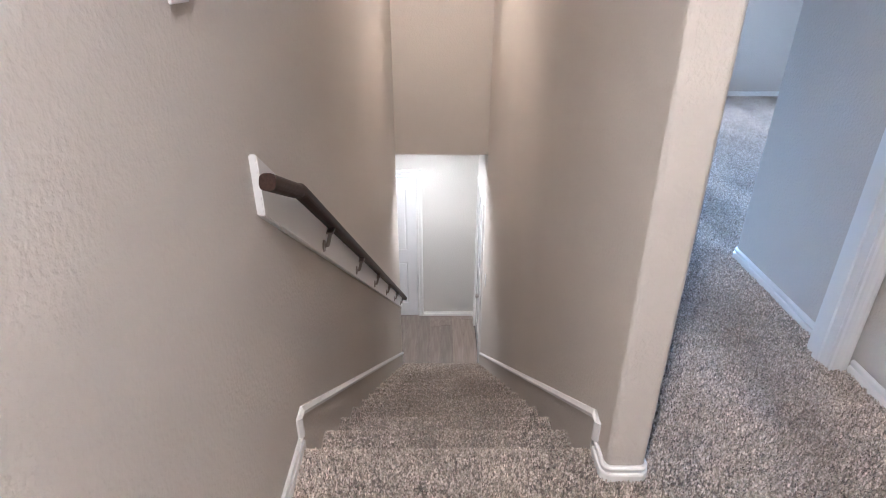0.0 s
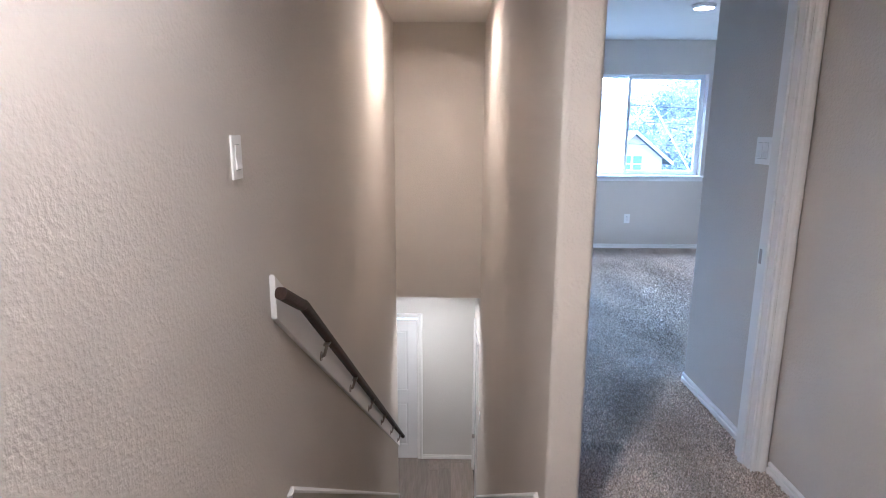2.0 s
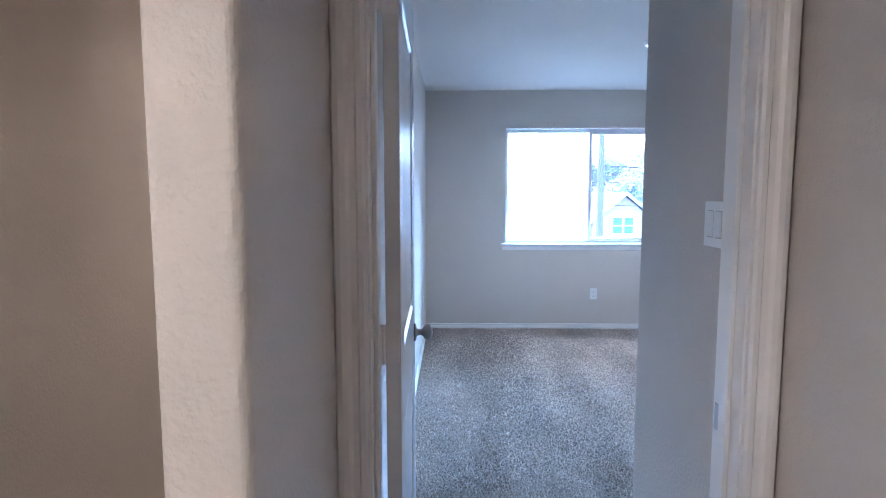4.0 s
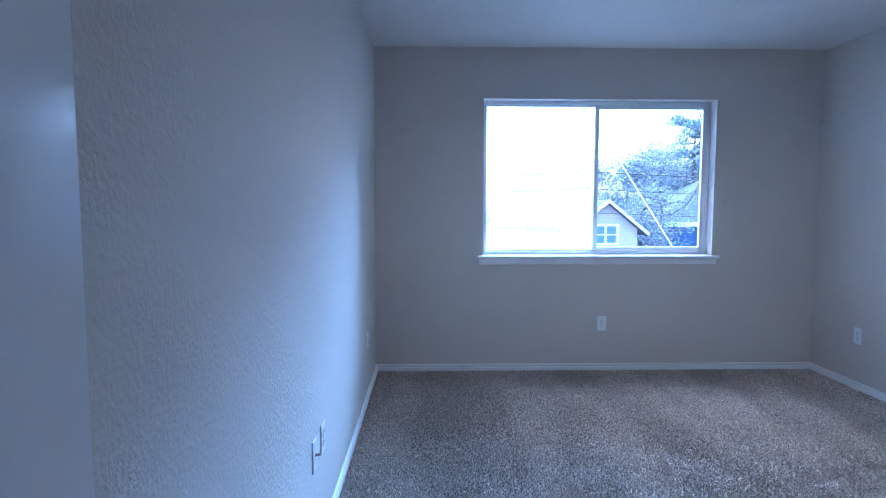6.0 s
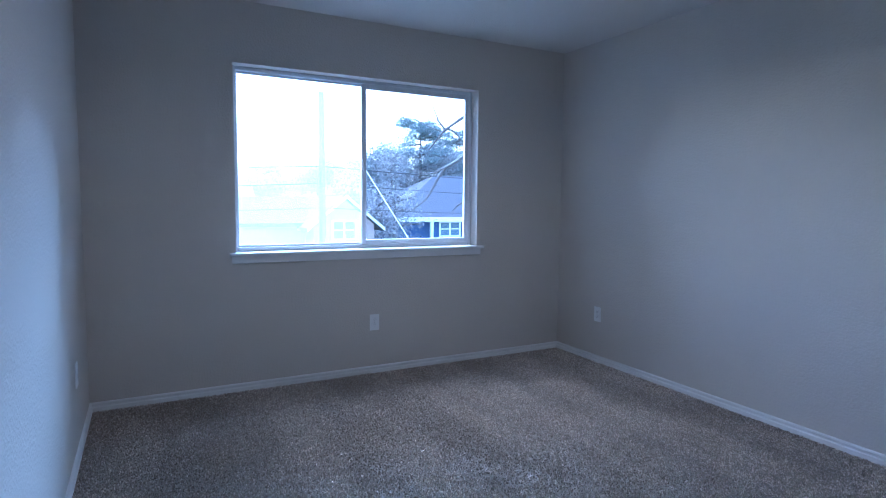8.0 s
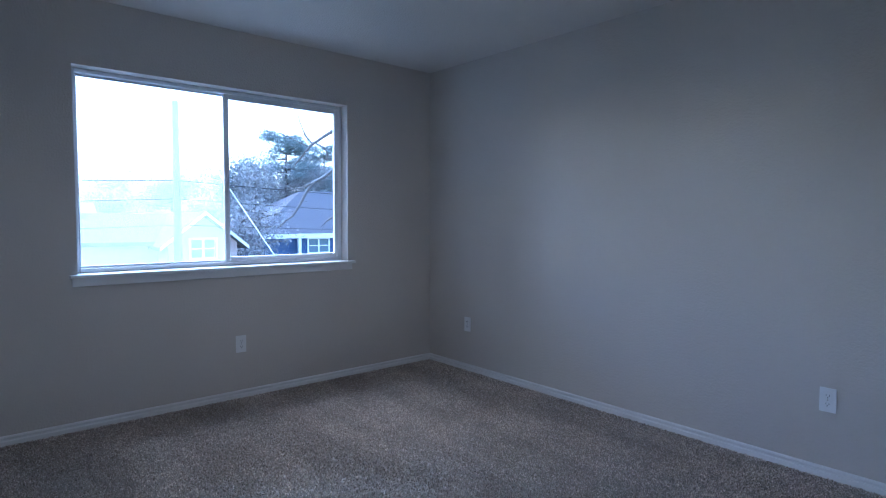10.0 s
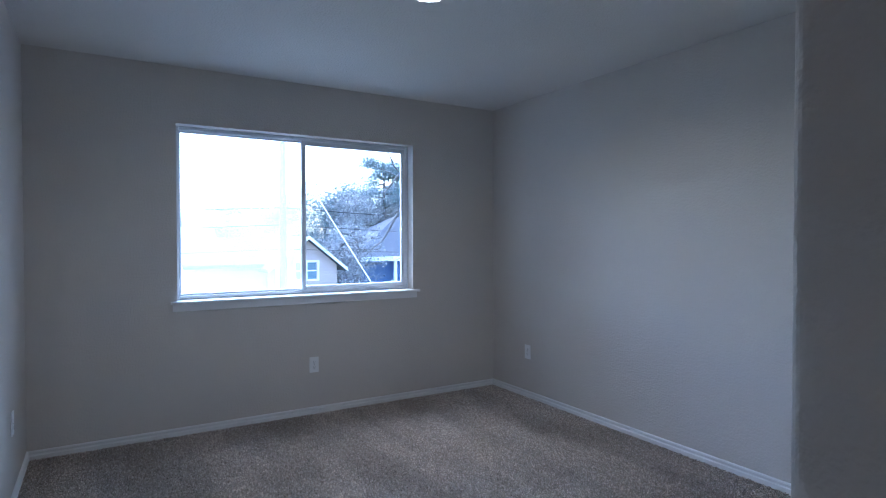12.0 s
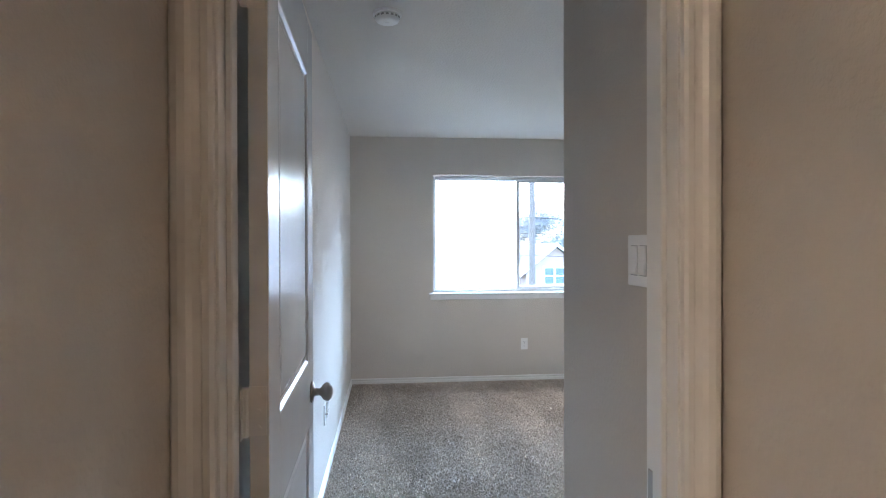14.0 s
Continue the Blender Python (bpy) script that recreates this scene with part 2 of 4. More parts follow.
def box(bm, x0, x1, y0, y1, z0, z1, bevel=0.0, segments=1):
    r = bmesh.ops.create_cube(bm, size=1.0, matrix=Matrix.LocRotScale(((x0 + x1) / 2, (y0 + y1) / 2, (z0 + z1) / 2), None, (x1 - x0, y1 - y0, z1 - z0)))
    if bevel:
        es = list({e for v in r["verts"] for e in v.link_edges})
        bmesh.ops.bevel(bm, geom=es, offset=bevel, segments=segments, affect="EDGES", profile=0.6)
    return bm


def one_box(*a, **k):
    return box(bmesh.new(), *a, **k)


def tube(bm, a, b, r0, r1=None, n=12, caps=True):
    a, b = Vector(a), Vector(b)
    d = b - a
    m = Matrix.Translation((a + b) / 2) @ d.to_track_quat("Z", "Y").to_matrix().to_4x4()
    bmesh.ops.create_cone(bm, cap_ends=caps, segments=n, radius1=r0, radius2=r0 if r1 is None else r1, depth=d.length, matrix=m)
    return bm


def ball(bm, c, r, squash=(1, 1, 1), u=16, v=10):
    bmesh.ops.create_uvsphere(bm, u_segments=u, v_segments=v, radius=r, matrix=Matrix.LocRotScale(c, None, squash))
    return bm


def sweep(bm, profile, frames, closed_ends=True):
    """Skins a closed 2D profile along (origin, axis u, axis v) frames."""
    rings = [[bm.verts.new(Vector(o) + Vector(u) * p + Vector(v) * q) for p, q in profile] for o, u, v in frames]
    n = len(profile)
    for a, b in zip(rings, rings[1:]):
        for i in range(n):
            bm.faces.new((a[i], a[(i + 1) % n], b[(i + 1) % n], b[i]))
    if closed_ends:
        bm.faces.new(rings[0][::-1])
        bm.faces.new(rings[-1])
    bmesh.ops.recalc_face_normals(bm, faces=bm.faces[:])
    return bm


def prism(bm, outline, z0, z1):
    return sweep(bm, outline, [((0, 0, z0), (1, 0, 0), (0, 1, 0)), ((0, 0, z1), (1, 0, 0), (0, 1, 0))])


def round_corner(cx, cy, r, a0, a1, n=6):
    return [(cx + r * math.cos(radians(a0 + (a1 - a0) * i / n)), cy + r * math.sin(radians(a0 + (a1 - a0) * i / n))) for i in range(n + 1)]


def ring_frame(bm, x0, x1, y0, y1, z0, z1, w, bevel=0.004):
    """A rectangular frame in the xz plane, w wide, between y0 and y1."""
    box(bm, x0, x0 + w, y0, y1, z0, z1, bevel)
    box(bm, x1 - w, x1, y0, y1, z0, z1, bevel)
    box(bm, x0 + w, x1 - w, y0, y1, z0, z0 + w, bevel)
    box(bm, x0 + w, x1 - w, y0, y1, z1 - w, z1, bevel)
    return bm


# ---------------------------------------------------------------- walls
R = 0.018
bm = bmesh.new()
box(bm, XL - 0.12, XL, HALL_BACK, WELL_Y, LOW_Z, CEIL)
setting("wall_stair_west", bm, WALL, "greige textured wall beside the stairs and hall")
bm = bmesh.new()
prism(bm, [(XR, WELL_Y), *round_corner(XR + R, PART_Y + R, R, 180, 270), *round_corner(XP - R, PART_Y + R, R, 270, 360), (XP, DOOR_F), (RX0, DOOR_F), (RX0, WELL_Y)], 0.0, CEIL)
box(bm, XR, RX0, PART_Y + 0.002, WELL_Y, LOW_Z, 0.0)
setting("wall_stair_east", bm, WALL, "greige partition with rounded end between stairs and bedroom")
bm = bmesh.new()
box(bm, XL - 0.12, RX0, WELL_Y, WELL_Y + 0.12, HEAD_Z, CEIL)
setting("wall_stair_end", bm, WALL, "greige wall over the foot of the stairs")
setting("wall_bedroom_west", one_box(RX0 - 0.055, RX0, WELL_Y + 0.12, RY, -0.2, CEIL), WALL, "greige bedroom side wall")
bm = bmesh.new()
box(bm, RX0 - 0.044, JL - 0.018, DOOR_F, DOOR_B, 0, CEIL)
box(bm, JR + 0.018, HALL_R, DOOR_F, DOOR_B, 0, CEIL)
box(bm, JL - 0.018, JR + 0.018, DOOR_F, DOOR_B, DOOR_H + 0.018, CEIL)
setting("wall_door", bm, WALL, "greige wall round the bedroom doorway")
setting("wall_hall_east", one_box(HALL_R, HALL_R + 0.12, HALL_BACK, DOOR_B, 0, CEIL), WALL, "greige hall side wall")
setting("wall_hall_back", one_box(XL - 0.12, HALL_R + 0.12, HALL_BACK - 0.12, HALL_BACK, 0, CEIL), WALL, "greige wall closing the hall")
bm = bmesh.new()
prism(bm, [(ENTRY_X, DOOR_B), (ENTRY_X + 0.12, DOOR_B), (ENTRY_X + 0.12, ENTRY_Y - 0.12), (RX1, ENTRY_Y - 0.12), (RX1, ENTRY_Y), *round_corner(ENTRY_X + R, ENTRY_Y - R, R, 90, 180)], 0, CEIL)
setting("wall_closet", bm, WALL, "greige closet wall with a rounded corner")
setting("wall_bedroom_east", one_box(RX1, RX1 + 0.12, ENTRY_Y - 0.12, RY + 0.19, -0.2, CEIL), WALL, "greige bedroom wall with outlets")
bm = bmesh.new()
box(bm, RX0 - 0.055, WX0, RY, RY + 0.19, -0.2, CEIL)
box(bm, WX1, RX1, RY, RY + 0.19, -0.2, CEIL)
box(bm, WX0, WX1, RY, RY + 0.19, -0.2, WZ0 - 0.02)
box(bm, WX0, WX1, RY, RY + 0.19, WZ1, CEIL)
setting("wall_window", bm, WALL, "greige outer wall with the window opening")
setting("ceiling", one_box(XL - 0.12, RX1 + 0.12, HALL_BACK - 0.12, RY + 0.19, CEIL, CEIL + 0.15), CEILING, "flat textured pale ceiling")
bm = bmesh.new()
box(bm, XP, RX1, PART_Y, RY, -0.25, -0.012)
box(bm, XL, HALL_R, HALL_BACK, PART_Y, -0.25, -0.012)
setting("subfloor", bm, SUBFLOOR, "dark floor deck under the carpet")

# lower hall
LX0, LX1 = -2.2, XR
bm = bmesh.new()
box(bm, LX0, -1.041, LOW_Y, LOW_Y + 0.12, LOW_Z, HEAD_Z)
box(bm, -0.245, LX1 + 0.12, LOW_Y, LOW_Y + 0.12, LOW_Z, HEAD_Z)
box(bm, -1.041, -0.245, LOW_Y, LOW_Y + 0.12, LOW_Z + 2.05, HEAD_Z)
setting("wall_lower_back", bm, LOWER, "pale wall at the end of the lower hall")
bm = bmesh.new()
box(bm, LX1, LX1 + 0.12, WELL_Y, 5.81, LOW_Z, HEAD_Z)
box(bm, LX1, LX1 + 0.12, 6.61, LOW_Y, LOW_Z, HEAD_Z)
box(bm, LX1, LX1 + 0.12, 5.81, 6.61, LOW_Z + 2.05, HEAD_Z)
setting("wall_lower_east", bm, LOWER, "pale side wall of the lower hall")
setting("wall_lower_west", one_box(LX0 - 0.12, LX0, 4.6, LOW_Y + 0.12, LOW_Z, HEAD_Z), LOWER, "pale wall closing the lower hall")
setting("wall_lower_front", one_box(LX0 - 0.12, XL - 0.12, 4.6, 4.72, LOW_Z, HEAD_Z), LOWER, "pale wall behind the stairs")
setting("ceiling_lower", one_box(LX0 - 0.12, LX1 + 0.12, WELL_Y + 0.12, LOW_Y + 0.12, HEAD_Z, HEAD_Z + 0.1), CEILING, "pale lower hall ceiling")
setting("ceiling_lower_west", one_box(LX0 - 0.12, XL - 0.12, 4.6, WELL_Y + 0.12, HEAD_Z, HEAD_Z + 0.1), CEILING, "pale lower hall ceiling")

# ---------------------------------------------------------------- carpet
rng = np.random.default_rng(4)


def pile_heights(shape, fine=0.006, coarse=0.004):
    h = rng.random(shape) * fine
    c = rng.random((shape[0] // 6 + 2, shape[1] // 6 + 2))
    i, j = np.meshgrid(np.arange(shape[0]) / 6, np.arange(shape[1]) / 6, indexing="ij")
    a, b = i.astype(int), j.astype(int)
    u, v = i - a, j - b
    return h + coarse * ((c[a, b] * (1 - u) + c[a + 1, b] * u) * (1 - v) + (c[a, b + 1] * (1 - u) + c[a + 1, b + 1] * u) * v)


def mesh_object(name, verts, faces, material, label, kind="structure", smooth=True):
    me = bpy.data.meshes.new(name)
    me.from_pydata(verts, [], faces)
    me.materials.append(material)
    if smooth:
        me.polygons.foreach_set("use_smooth", [True] * len(me.polygons))
    me.update()
    return tagged(new(name, me), label, kind=kind)


def seam(x, y):
    """Low ridges across the carpet where its lengths meet at the doorway."""
    return 0.011 * np.exp(-((y - 2.11 - 0.01 * np.sin(5 * x)) / 0.022) ** 2) + 0.005 * np.exp(-((y - 1.715) / 0.03) ** 2) * (x > XP)


def carpet_sheet(name, rects, step, label):
    x0, x1 = min(r[0] for r in rects), max(r[1] for r in rects)
    y0, y1 = min(r[2] for r in rects), max(r[3] for r in rects)
    xs, ys = np.arange(x0, x1 + step, step), np.arange(y0, y1 + step, step)
    gx, gy = np.meshgrid(xs, ys, indexing="ij")
    gz = pile_heights(gx.shape) - 0.006 + seam(gx, gy)
    gx = gx + (rng.random(gx.shape) - 0.5) * step * 0.7
    gy = gy + (rng.random(gy.shape) - 0.5) * step * 0.7
    cx, cy = xs[:-1] + step / 2, ys[:-1] + step / 2
    ok = np.zeros((len(cx), len(cy)), bool)
    for a, b, c, d in rects:
        ok |= ((cx[:, None] > a) & (cx[:, None] < b) & (cy[None] > c) & (cy[None] < d))
    idx = np.arange(gx.size).reshape(gx.shape)
    quads = np.stack([idx[:-1, :-1][ok], idx[1:, :-1][ok], idx[1:, 1:][ok], idx[:-1, 1:][ok]], 1)
    used = np.unique(quads)
    back = np.full(gx.size, -1)
    back[used] = np.arange(len(used))
    v = np.stack([gx.ravel(), gy.ravel(), gz.ravel()], 1)[used]
    return mesh_object(name, v.tolist(), back[quads].tolist(), BACKING, label)


carpet_sheet("floor_hall", [(XL, HALL_R, HALL_BACK, PART_Y), (XL, XR, PART_Y, NOSE - 0.02), (XP, HALL_R, PART_Y, 1.98)], 0.016, "taupe cut-pile carpet of the upper hall")
carpet_sheet("floor_bedroom", [(RX0, ENTRY_X, 1.98, ENTRY_Y), (RX0, RX1, ENTRY_Y, RY)], 0.018, "taupe cut-pile bedroom carpet with vacuum tracks")


def tufts(name, p, n, width, height, label, parent=None):
    """One bent blade of yarn at each point p with normal n; the lean turns slowly over the floor."""
    k = len(p)
    ang = 0.6 * np.sin(p[:, 0] * 3.1 + 1.7 * np.sin(p[:, 1] * 1.3)) + 0.4 * np.sin(p[:, 1] * 2.3 + p[:, 0]) + rng.normal(size=k) * 1.5
    side = np.stack([np.cos(ang), np.sin(ang), np.zeros(k)], 1)
    side -= n * (side * n).sum(1, keepdims=True)
    side /= np.linalg.norm(side, axis=1, keepdims=True) + 1e-9
    lean = np.cross(n, side)
    w = width * (0.6 + 0.8 * rng.random((k, 1))) / 2
    h = height * (0.55 + 0.75 * rng.random((k, 1)))
    l = height * (0.15 + 1.0 * rng.random((k, 1)))
    root = p - n * 0.004
    tip = p + n * h + lean * l
    v = np.stack([root - side * w, root + side * w, tip + side * w * 0.75, tip - side * w * 0.75], 1).reshape(-1, 3)
    me = bpy.data.meshes.new(name)
    me.vertices.add(4 * k)
    me.vertices.foreach_set("co", v.ravel())
    me.loops.add(4 * k)
    me.loops.foreach_set("vertex_index", np.arange(4 * k))
    me.polygons.add(k)
    me.polygons.foreach_set("loop_start", np.arange(0, 4 * k, 4))
    me.materials.append(CARPET)
    me.update(calc_edges=True)
    ob = new(name, me)
    if parent is not None:
        ob.parent = parent
        return ob
    return tagged(ob, label, "carpet pile", kind="stuff")


def floor_points(rects, step):
    out = []
    for a, b, c, d in rects:
        gx, gy = np.meshgrid(np.arange(a + 0.004, b - 0.003, step), np.arange(c, d, step), indexing="ij")
        out.append(np.stack([gx.ravel(), gy.ravel(), np.zeros(gx.size)], 1))
    p = np.concatenate(out)
    p[:, :2] += (rng.random((len(p), 2)) - 0.5) * step * 1.1
    p[:, 2] = seam(p[:, 0], p[:, 1])
    return p, np.tile((0.0, 0.0, 1.0), (len(p), 1))


tufts("carpet_pile", *floor_points([(XL, XR, 0.85, NOSE - 0.02), (XR, HALL_R, 0.85, PART_Y), (XP, HALL_R, PART_Y, 2.04)], 0.0052), 0.0054, 0.0098, "shaggy taupe pile of the upper hall carpet")
tufts("carpet_pile", *floor_points([(RX0, ENTRY_X, 2.04, ENTRY_Y)], 0.0056), 0.0056, 0.0070, "shaggy taupe pile inside the bedroom doorway")
tufts("carpet_pile", *floor_points([(RX0, RX1, ENTRY_Y, RY)], 0.0062), 0.0058, 0.0060, "shaggy taupe pile of the bedroom carpet")


def stair_profile(k):
    """Nosing, riser and next tread below nosing k, as points (y, z) about 9 mm apart."""
    y, z = NOSE + TREAD * k, -RISE * k
    pts = [(y - 0.030 + 0.030 * math.cos(radians(a)), z - 0.030 + 0.030 * math.sin(radians(a))) for a in range(90, -86, -25)]
    pts += [(y - 0.046, z - 0.062), (y - 0.046, z - RISE + 0.006)]
    if k < STEPS - 1:
        pts += [(y - 0.038, z - RISE), (y + TREAD - 0.030, z - RISE)]
    out = [pts[0]]
    for (a, b), (c, d) in zip(pts, pts[1:]):
        n = max(1, round(math.hypot(c - a, d - b) / 0.009))
        out += [(a + (c - a) * i / n, b + (d - b) * i / n) for i in range(1, n + 1)]
    return np.array(out)


stairs = tagged(new("stairs"), "carpeted straight flight of stairs going down", kind="structure")
for k in range(STEPS):
    p = stair_profile(k)
    d = np.gradient(p, axis=0)
    nrm = np.stack([-d[:, 1], d[:, 0]], 1) / (np.hypot(d[:, 0], d[:, 1])[:, None] + 1e-9)
    nrm[:, :] *= -1 if nrm[0, 1] < 0 else 1
    xs = np.arange(XL + 0.012, XR - 0.003, 0.009)
    h = pile_heights((len(xs), len(p))) - 0.006
    h[:, 0] = h[:, -1] = 0
    gx = np.repeat(xs[:, None], len(p), 1) + (rng.random(h.shape) - 0.5) * 0.006
    gy, gz = p[None, :, 0] + nrm[None, :, 0] * h, p[None, :, 1] + nrm[None, :, 1] * h
    idx = np.arange(h.size).reshape(h.shape)
    quads = np.stack([idx[:-1, :-1], idx[1:, :-1], idx[1:, 1:], idx[:-1, 1:]], -1).reshape(-1, 4)
    step_ob = mesh_object("stair_step", np.stack([gx.ravel(), gy.ravel(), gz.ravel()], 1).tolist(), quads[:, ::-1].tolist(), BACKING, "")
    step_ob.parent = stairs
    del step_ob["kind"]
    fine = 0.0056 if k < 5 else 0.009
    along = np.concatenate([[0], np.cumsum(np.hypot(*np.diff(p, axis=0).T))])
    u, w = np.meshgrid(np.arange(XL + 0.012, XR - 0.012, fine), np.arange(0, along[-1], fine), indexing="ij")
    u, w = (a.ravel() + (rng.random(a.size) - 0.5) * fine for a in (u, w))
    w = np.clip(w, 0, along[-1])
    spot = np.stack([u, np.interp(w, along, p[:, 0]), np.interp(w, along, p[:, 1])], 1)
    face = np.stack([np.zeros(len(u)), np.interp(w, along, nrm[:, 0]), np.interp(w, along, nrm[:, 1])], 1)
    face /= np.linalg.norm(face, axis=1, keepdims=True) + 1e-9
    tufts("carpet_pile", spot, face, fine * 1.1, 0.0075, "", step_ob)

# ---------------------------------------------------------------- baseboards and trim
BASE = [(0, 0), (0.014, 0), (0.014, 0.027), (0.012, 0.031), (0.007, 0.033), (0.006, 0.040), (0.010, 0.043), (0.011, 0.049), (0.008, 0.055), (0.003, 0.058), (0, 0.058)]


def baseboard(a, b, inward, z=-0.004, label="white moulded baseboard"):
    """A run from a to b along a wall; inward: the way into the room."""
    u = Vector((*inward, 0))
    bm = sweep(bmesh.new(), BASE, [((*a, z), u, (0, 0, 1)), ((*b, z), u, (0, 0, 1))])
    return setting("baseboard", bm, WHITE, label)


def baseboard_path(points, normals, z=-0.004, label="white moulded baseboard"):
    bm = sweep(bmesh.new(), BASE, [((*p, z), Vector((*n, 0)), (0, 0, 1)) for p, n in zip(points, normals)])
    return setting("baseboard", bm, WHITE, label)


baseboard((XL, HALL_BACK), (XL, 1.556), (1, 0))
D = 0.7071
part_pts = [(XR, 1.528), (XR, PART_Y + R)] + round_corner(XR + R, PART_Y + R, R, 195, 270, 5) + round_corner(XP - R, PART_Y + R, R, 270, 345, 5) + [(XP, PART_Y + R), (XP, DOOR_F - 0.016)]
part_nrm = [(-1, 0), (-1, 0)] + [(math.cos(radians(a)), math.sin(radians(a))) for a in range(195, 271, 15)] + [(math.cos(radians(a)), math.sin(radians(a))) for a in range(270, 346, 15)] + [(1, 0), (1, 0)]
baseboard_path(part_pts, part_nrm, label="white baseboard wrapping the partition end")
baseboard((HALL_R, DOOR_F - 0.018), (HALL_R, HALL_BACK), (-1, 0))
baseboard((HALL_R, HALL_BACK), (XL, HALL_BACK), (0, 1))
baseboard((RX0, RY), (RX0, 2.06), (1, 0))
baseboard((RX1, RY), (RX0, RY), (0, -1))
baseboard((RX1, ENTRY_Y), (RX1, RY), (-1, 0))
ent_pts = [(ENTRY_X, DOOR_B + 0.02), (ENTRY_X, ENTRY_Y - R)] + round_corner(ENTRY_X + R, ENTRY_Y - R, R, 165, 90, 5) + [(RX1, ENTRY_Y)]
ent_nrm = [(-1, 0), (-1, 0)] + [(math.cos(radians(a)), math.sin(radians(a))) for a in range(165, 89, -15)] + [(0, 1)]
baseboard_path(ent_pts, ent_nrm, label="white baseboard round the closet corner")
baseboard((LX1, LOW_Y), (-0.190, LOW_Y), (0, -1), LOW_Z)
baseboard((-1.096, LOW_Y), (LX0, LOW_Y), (0, -1), LOW_Z)
baseboard((LX1, 6.67), (LX1, LOW_Y), (-1, 0), LOW_Z)


def stair_skirt(x, inward, y0, z0, name):
    """Sloping skirt board in wall colour with a white cap moulding that drops to the baseboard."""
    s = RISE / TREAD
    y1 = WELL_Y - 0.02
    z1 = z0 - s * (y1 - y0)
    t = 0.010
    bm = bmesh.new()
    xa, xb = (x, x + t) if inward > 0 else (x - t, x)
    sweep(bm, [(y0, -0.20), (y0, z0), (y1, z1), (y1, LOW_Z), (y1 - 0.30, LOW_Z)], [((xa, 0, 0), (0, 1, 0), (0, 0, 1)), ((xb, 0, 0), (0, 1, 0), (0, 0, 1))])
    skirt = setting("skirt_" + name, bm, WALL, "painted sloping skirt board along the stairs")
    bm = bmesh.new()
    u = Vector((inward, 0, 0))
    prof = [(0, 0), (0.016, 0), (0.016, 0.010), (0.010, 0.017), (0.006, 0.022), (0, 0.022)]
    up = Vector((0, s, 1)).normalized()
    sweep(bm, prof, [((x, y0 - 0.012, 0.05), u, (0, -1, 0)), ((x, y0 - 0.012, z0 - 0.004), u, Vector((0, -1, 0.25)).normalized()), ((x, y0 + 0.01, z0 - 0.012), u, up), ((x, y1, z1 - 0.002), u, up)])
    cap = part("cap_moulding", bm, WHITE, skirt, "white cap moulding")
    return skirt


stair_skirt(XL, 1, 1.568, 0.122, "west")
stair_skirt(XR, -1, 1.552, 0.122, "east")
foot_bm = one_box(XL - 0.132, XL + 0.012, WELL_Y, WELL_Y + 0.012, LOW_Z, LOW_Z + 0.058)
setting("trim", foot_bm, WHITE, "white baseboard end at the foot of the stair wall")

# ---------------------------------------------------------------- doors
CASING = [(0, 0), (0.0, 0.012), (0.006, 0.017), (0.016, 0.017), (0.020, 0.012), (0.032, 0.014), (0.040, 0.020), (0.052, 0.021), (0.062, 0.018), (0.068, 0.010), (0.068, 0)]


def casing(x0, x1, top, z0, parent, place, sides=(0, 1)):
    """Moulded casing round an opening x0..x1, in a local frame: x along the wall, y out of the wall, z up."""
    for side, x, sg in [(("casing_side", x0, -1), ("casing_side", x1, 1))[k] for k in sides]:
        bm = sweep(bmesh.new(), CASING, [((x + sg * 0.005, 0, z0), (sg, 0, 0), (0, 1, 0)), ((x + sg * 0.005, 0, top + 0.005), (sg, 0, 0.0), (0, 1, 0)), ((x + sg * 0.005, 0, top + 0.006), (sg, 0, 1.0), (0, 1, 0))])
        bm.transform(place)
        part(side, bm, WHITE, parent)
    bm = sweep(bmesh.new(), CASING, [((x0 - 0.005, 0, top + 0.0065), (-1, 0, 1.0), (0, 1, 0)), ((x1 + 0.005, 0, top + 0.0065), (1, 0, 1.0), (0, 1, 0))])
    bm.transform(place)
    part("casing_head", bm, WHITE, parent)


def jambs(x0, x1, top, depth, z0, parent, place):
    """Jamb boards that fill the wall's thickness, with stops."""
    for a, b in ((x0 - 0.018, x0), (x1, x1 + 0.018)):
        bm = one_box(a, b, -depth, 0.0, z0, top + 0.018, bevel=0.001)
        bm.transform(place)
        part("jamb", bm, WHITE, parent)
    bm = one_box(x0, x1, -depth, 0.0, top, top + 0.018, bevel=0.001)
    bm.transform(place)
    part("jamb_head", bm, WHITE, parent)
    for a, b in ((x0, x0 + 0.011), (x1 - 0.011, x1)):
        bm = one_box(a, b, -0.072, -0.037, z0, top, bevel=0.002)
        bm.transform(place)
        part("door_stop", bm, WHITE, parent)


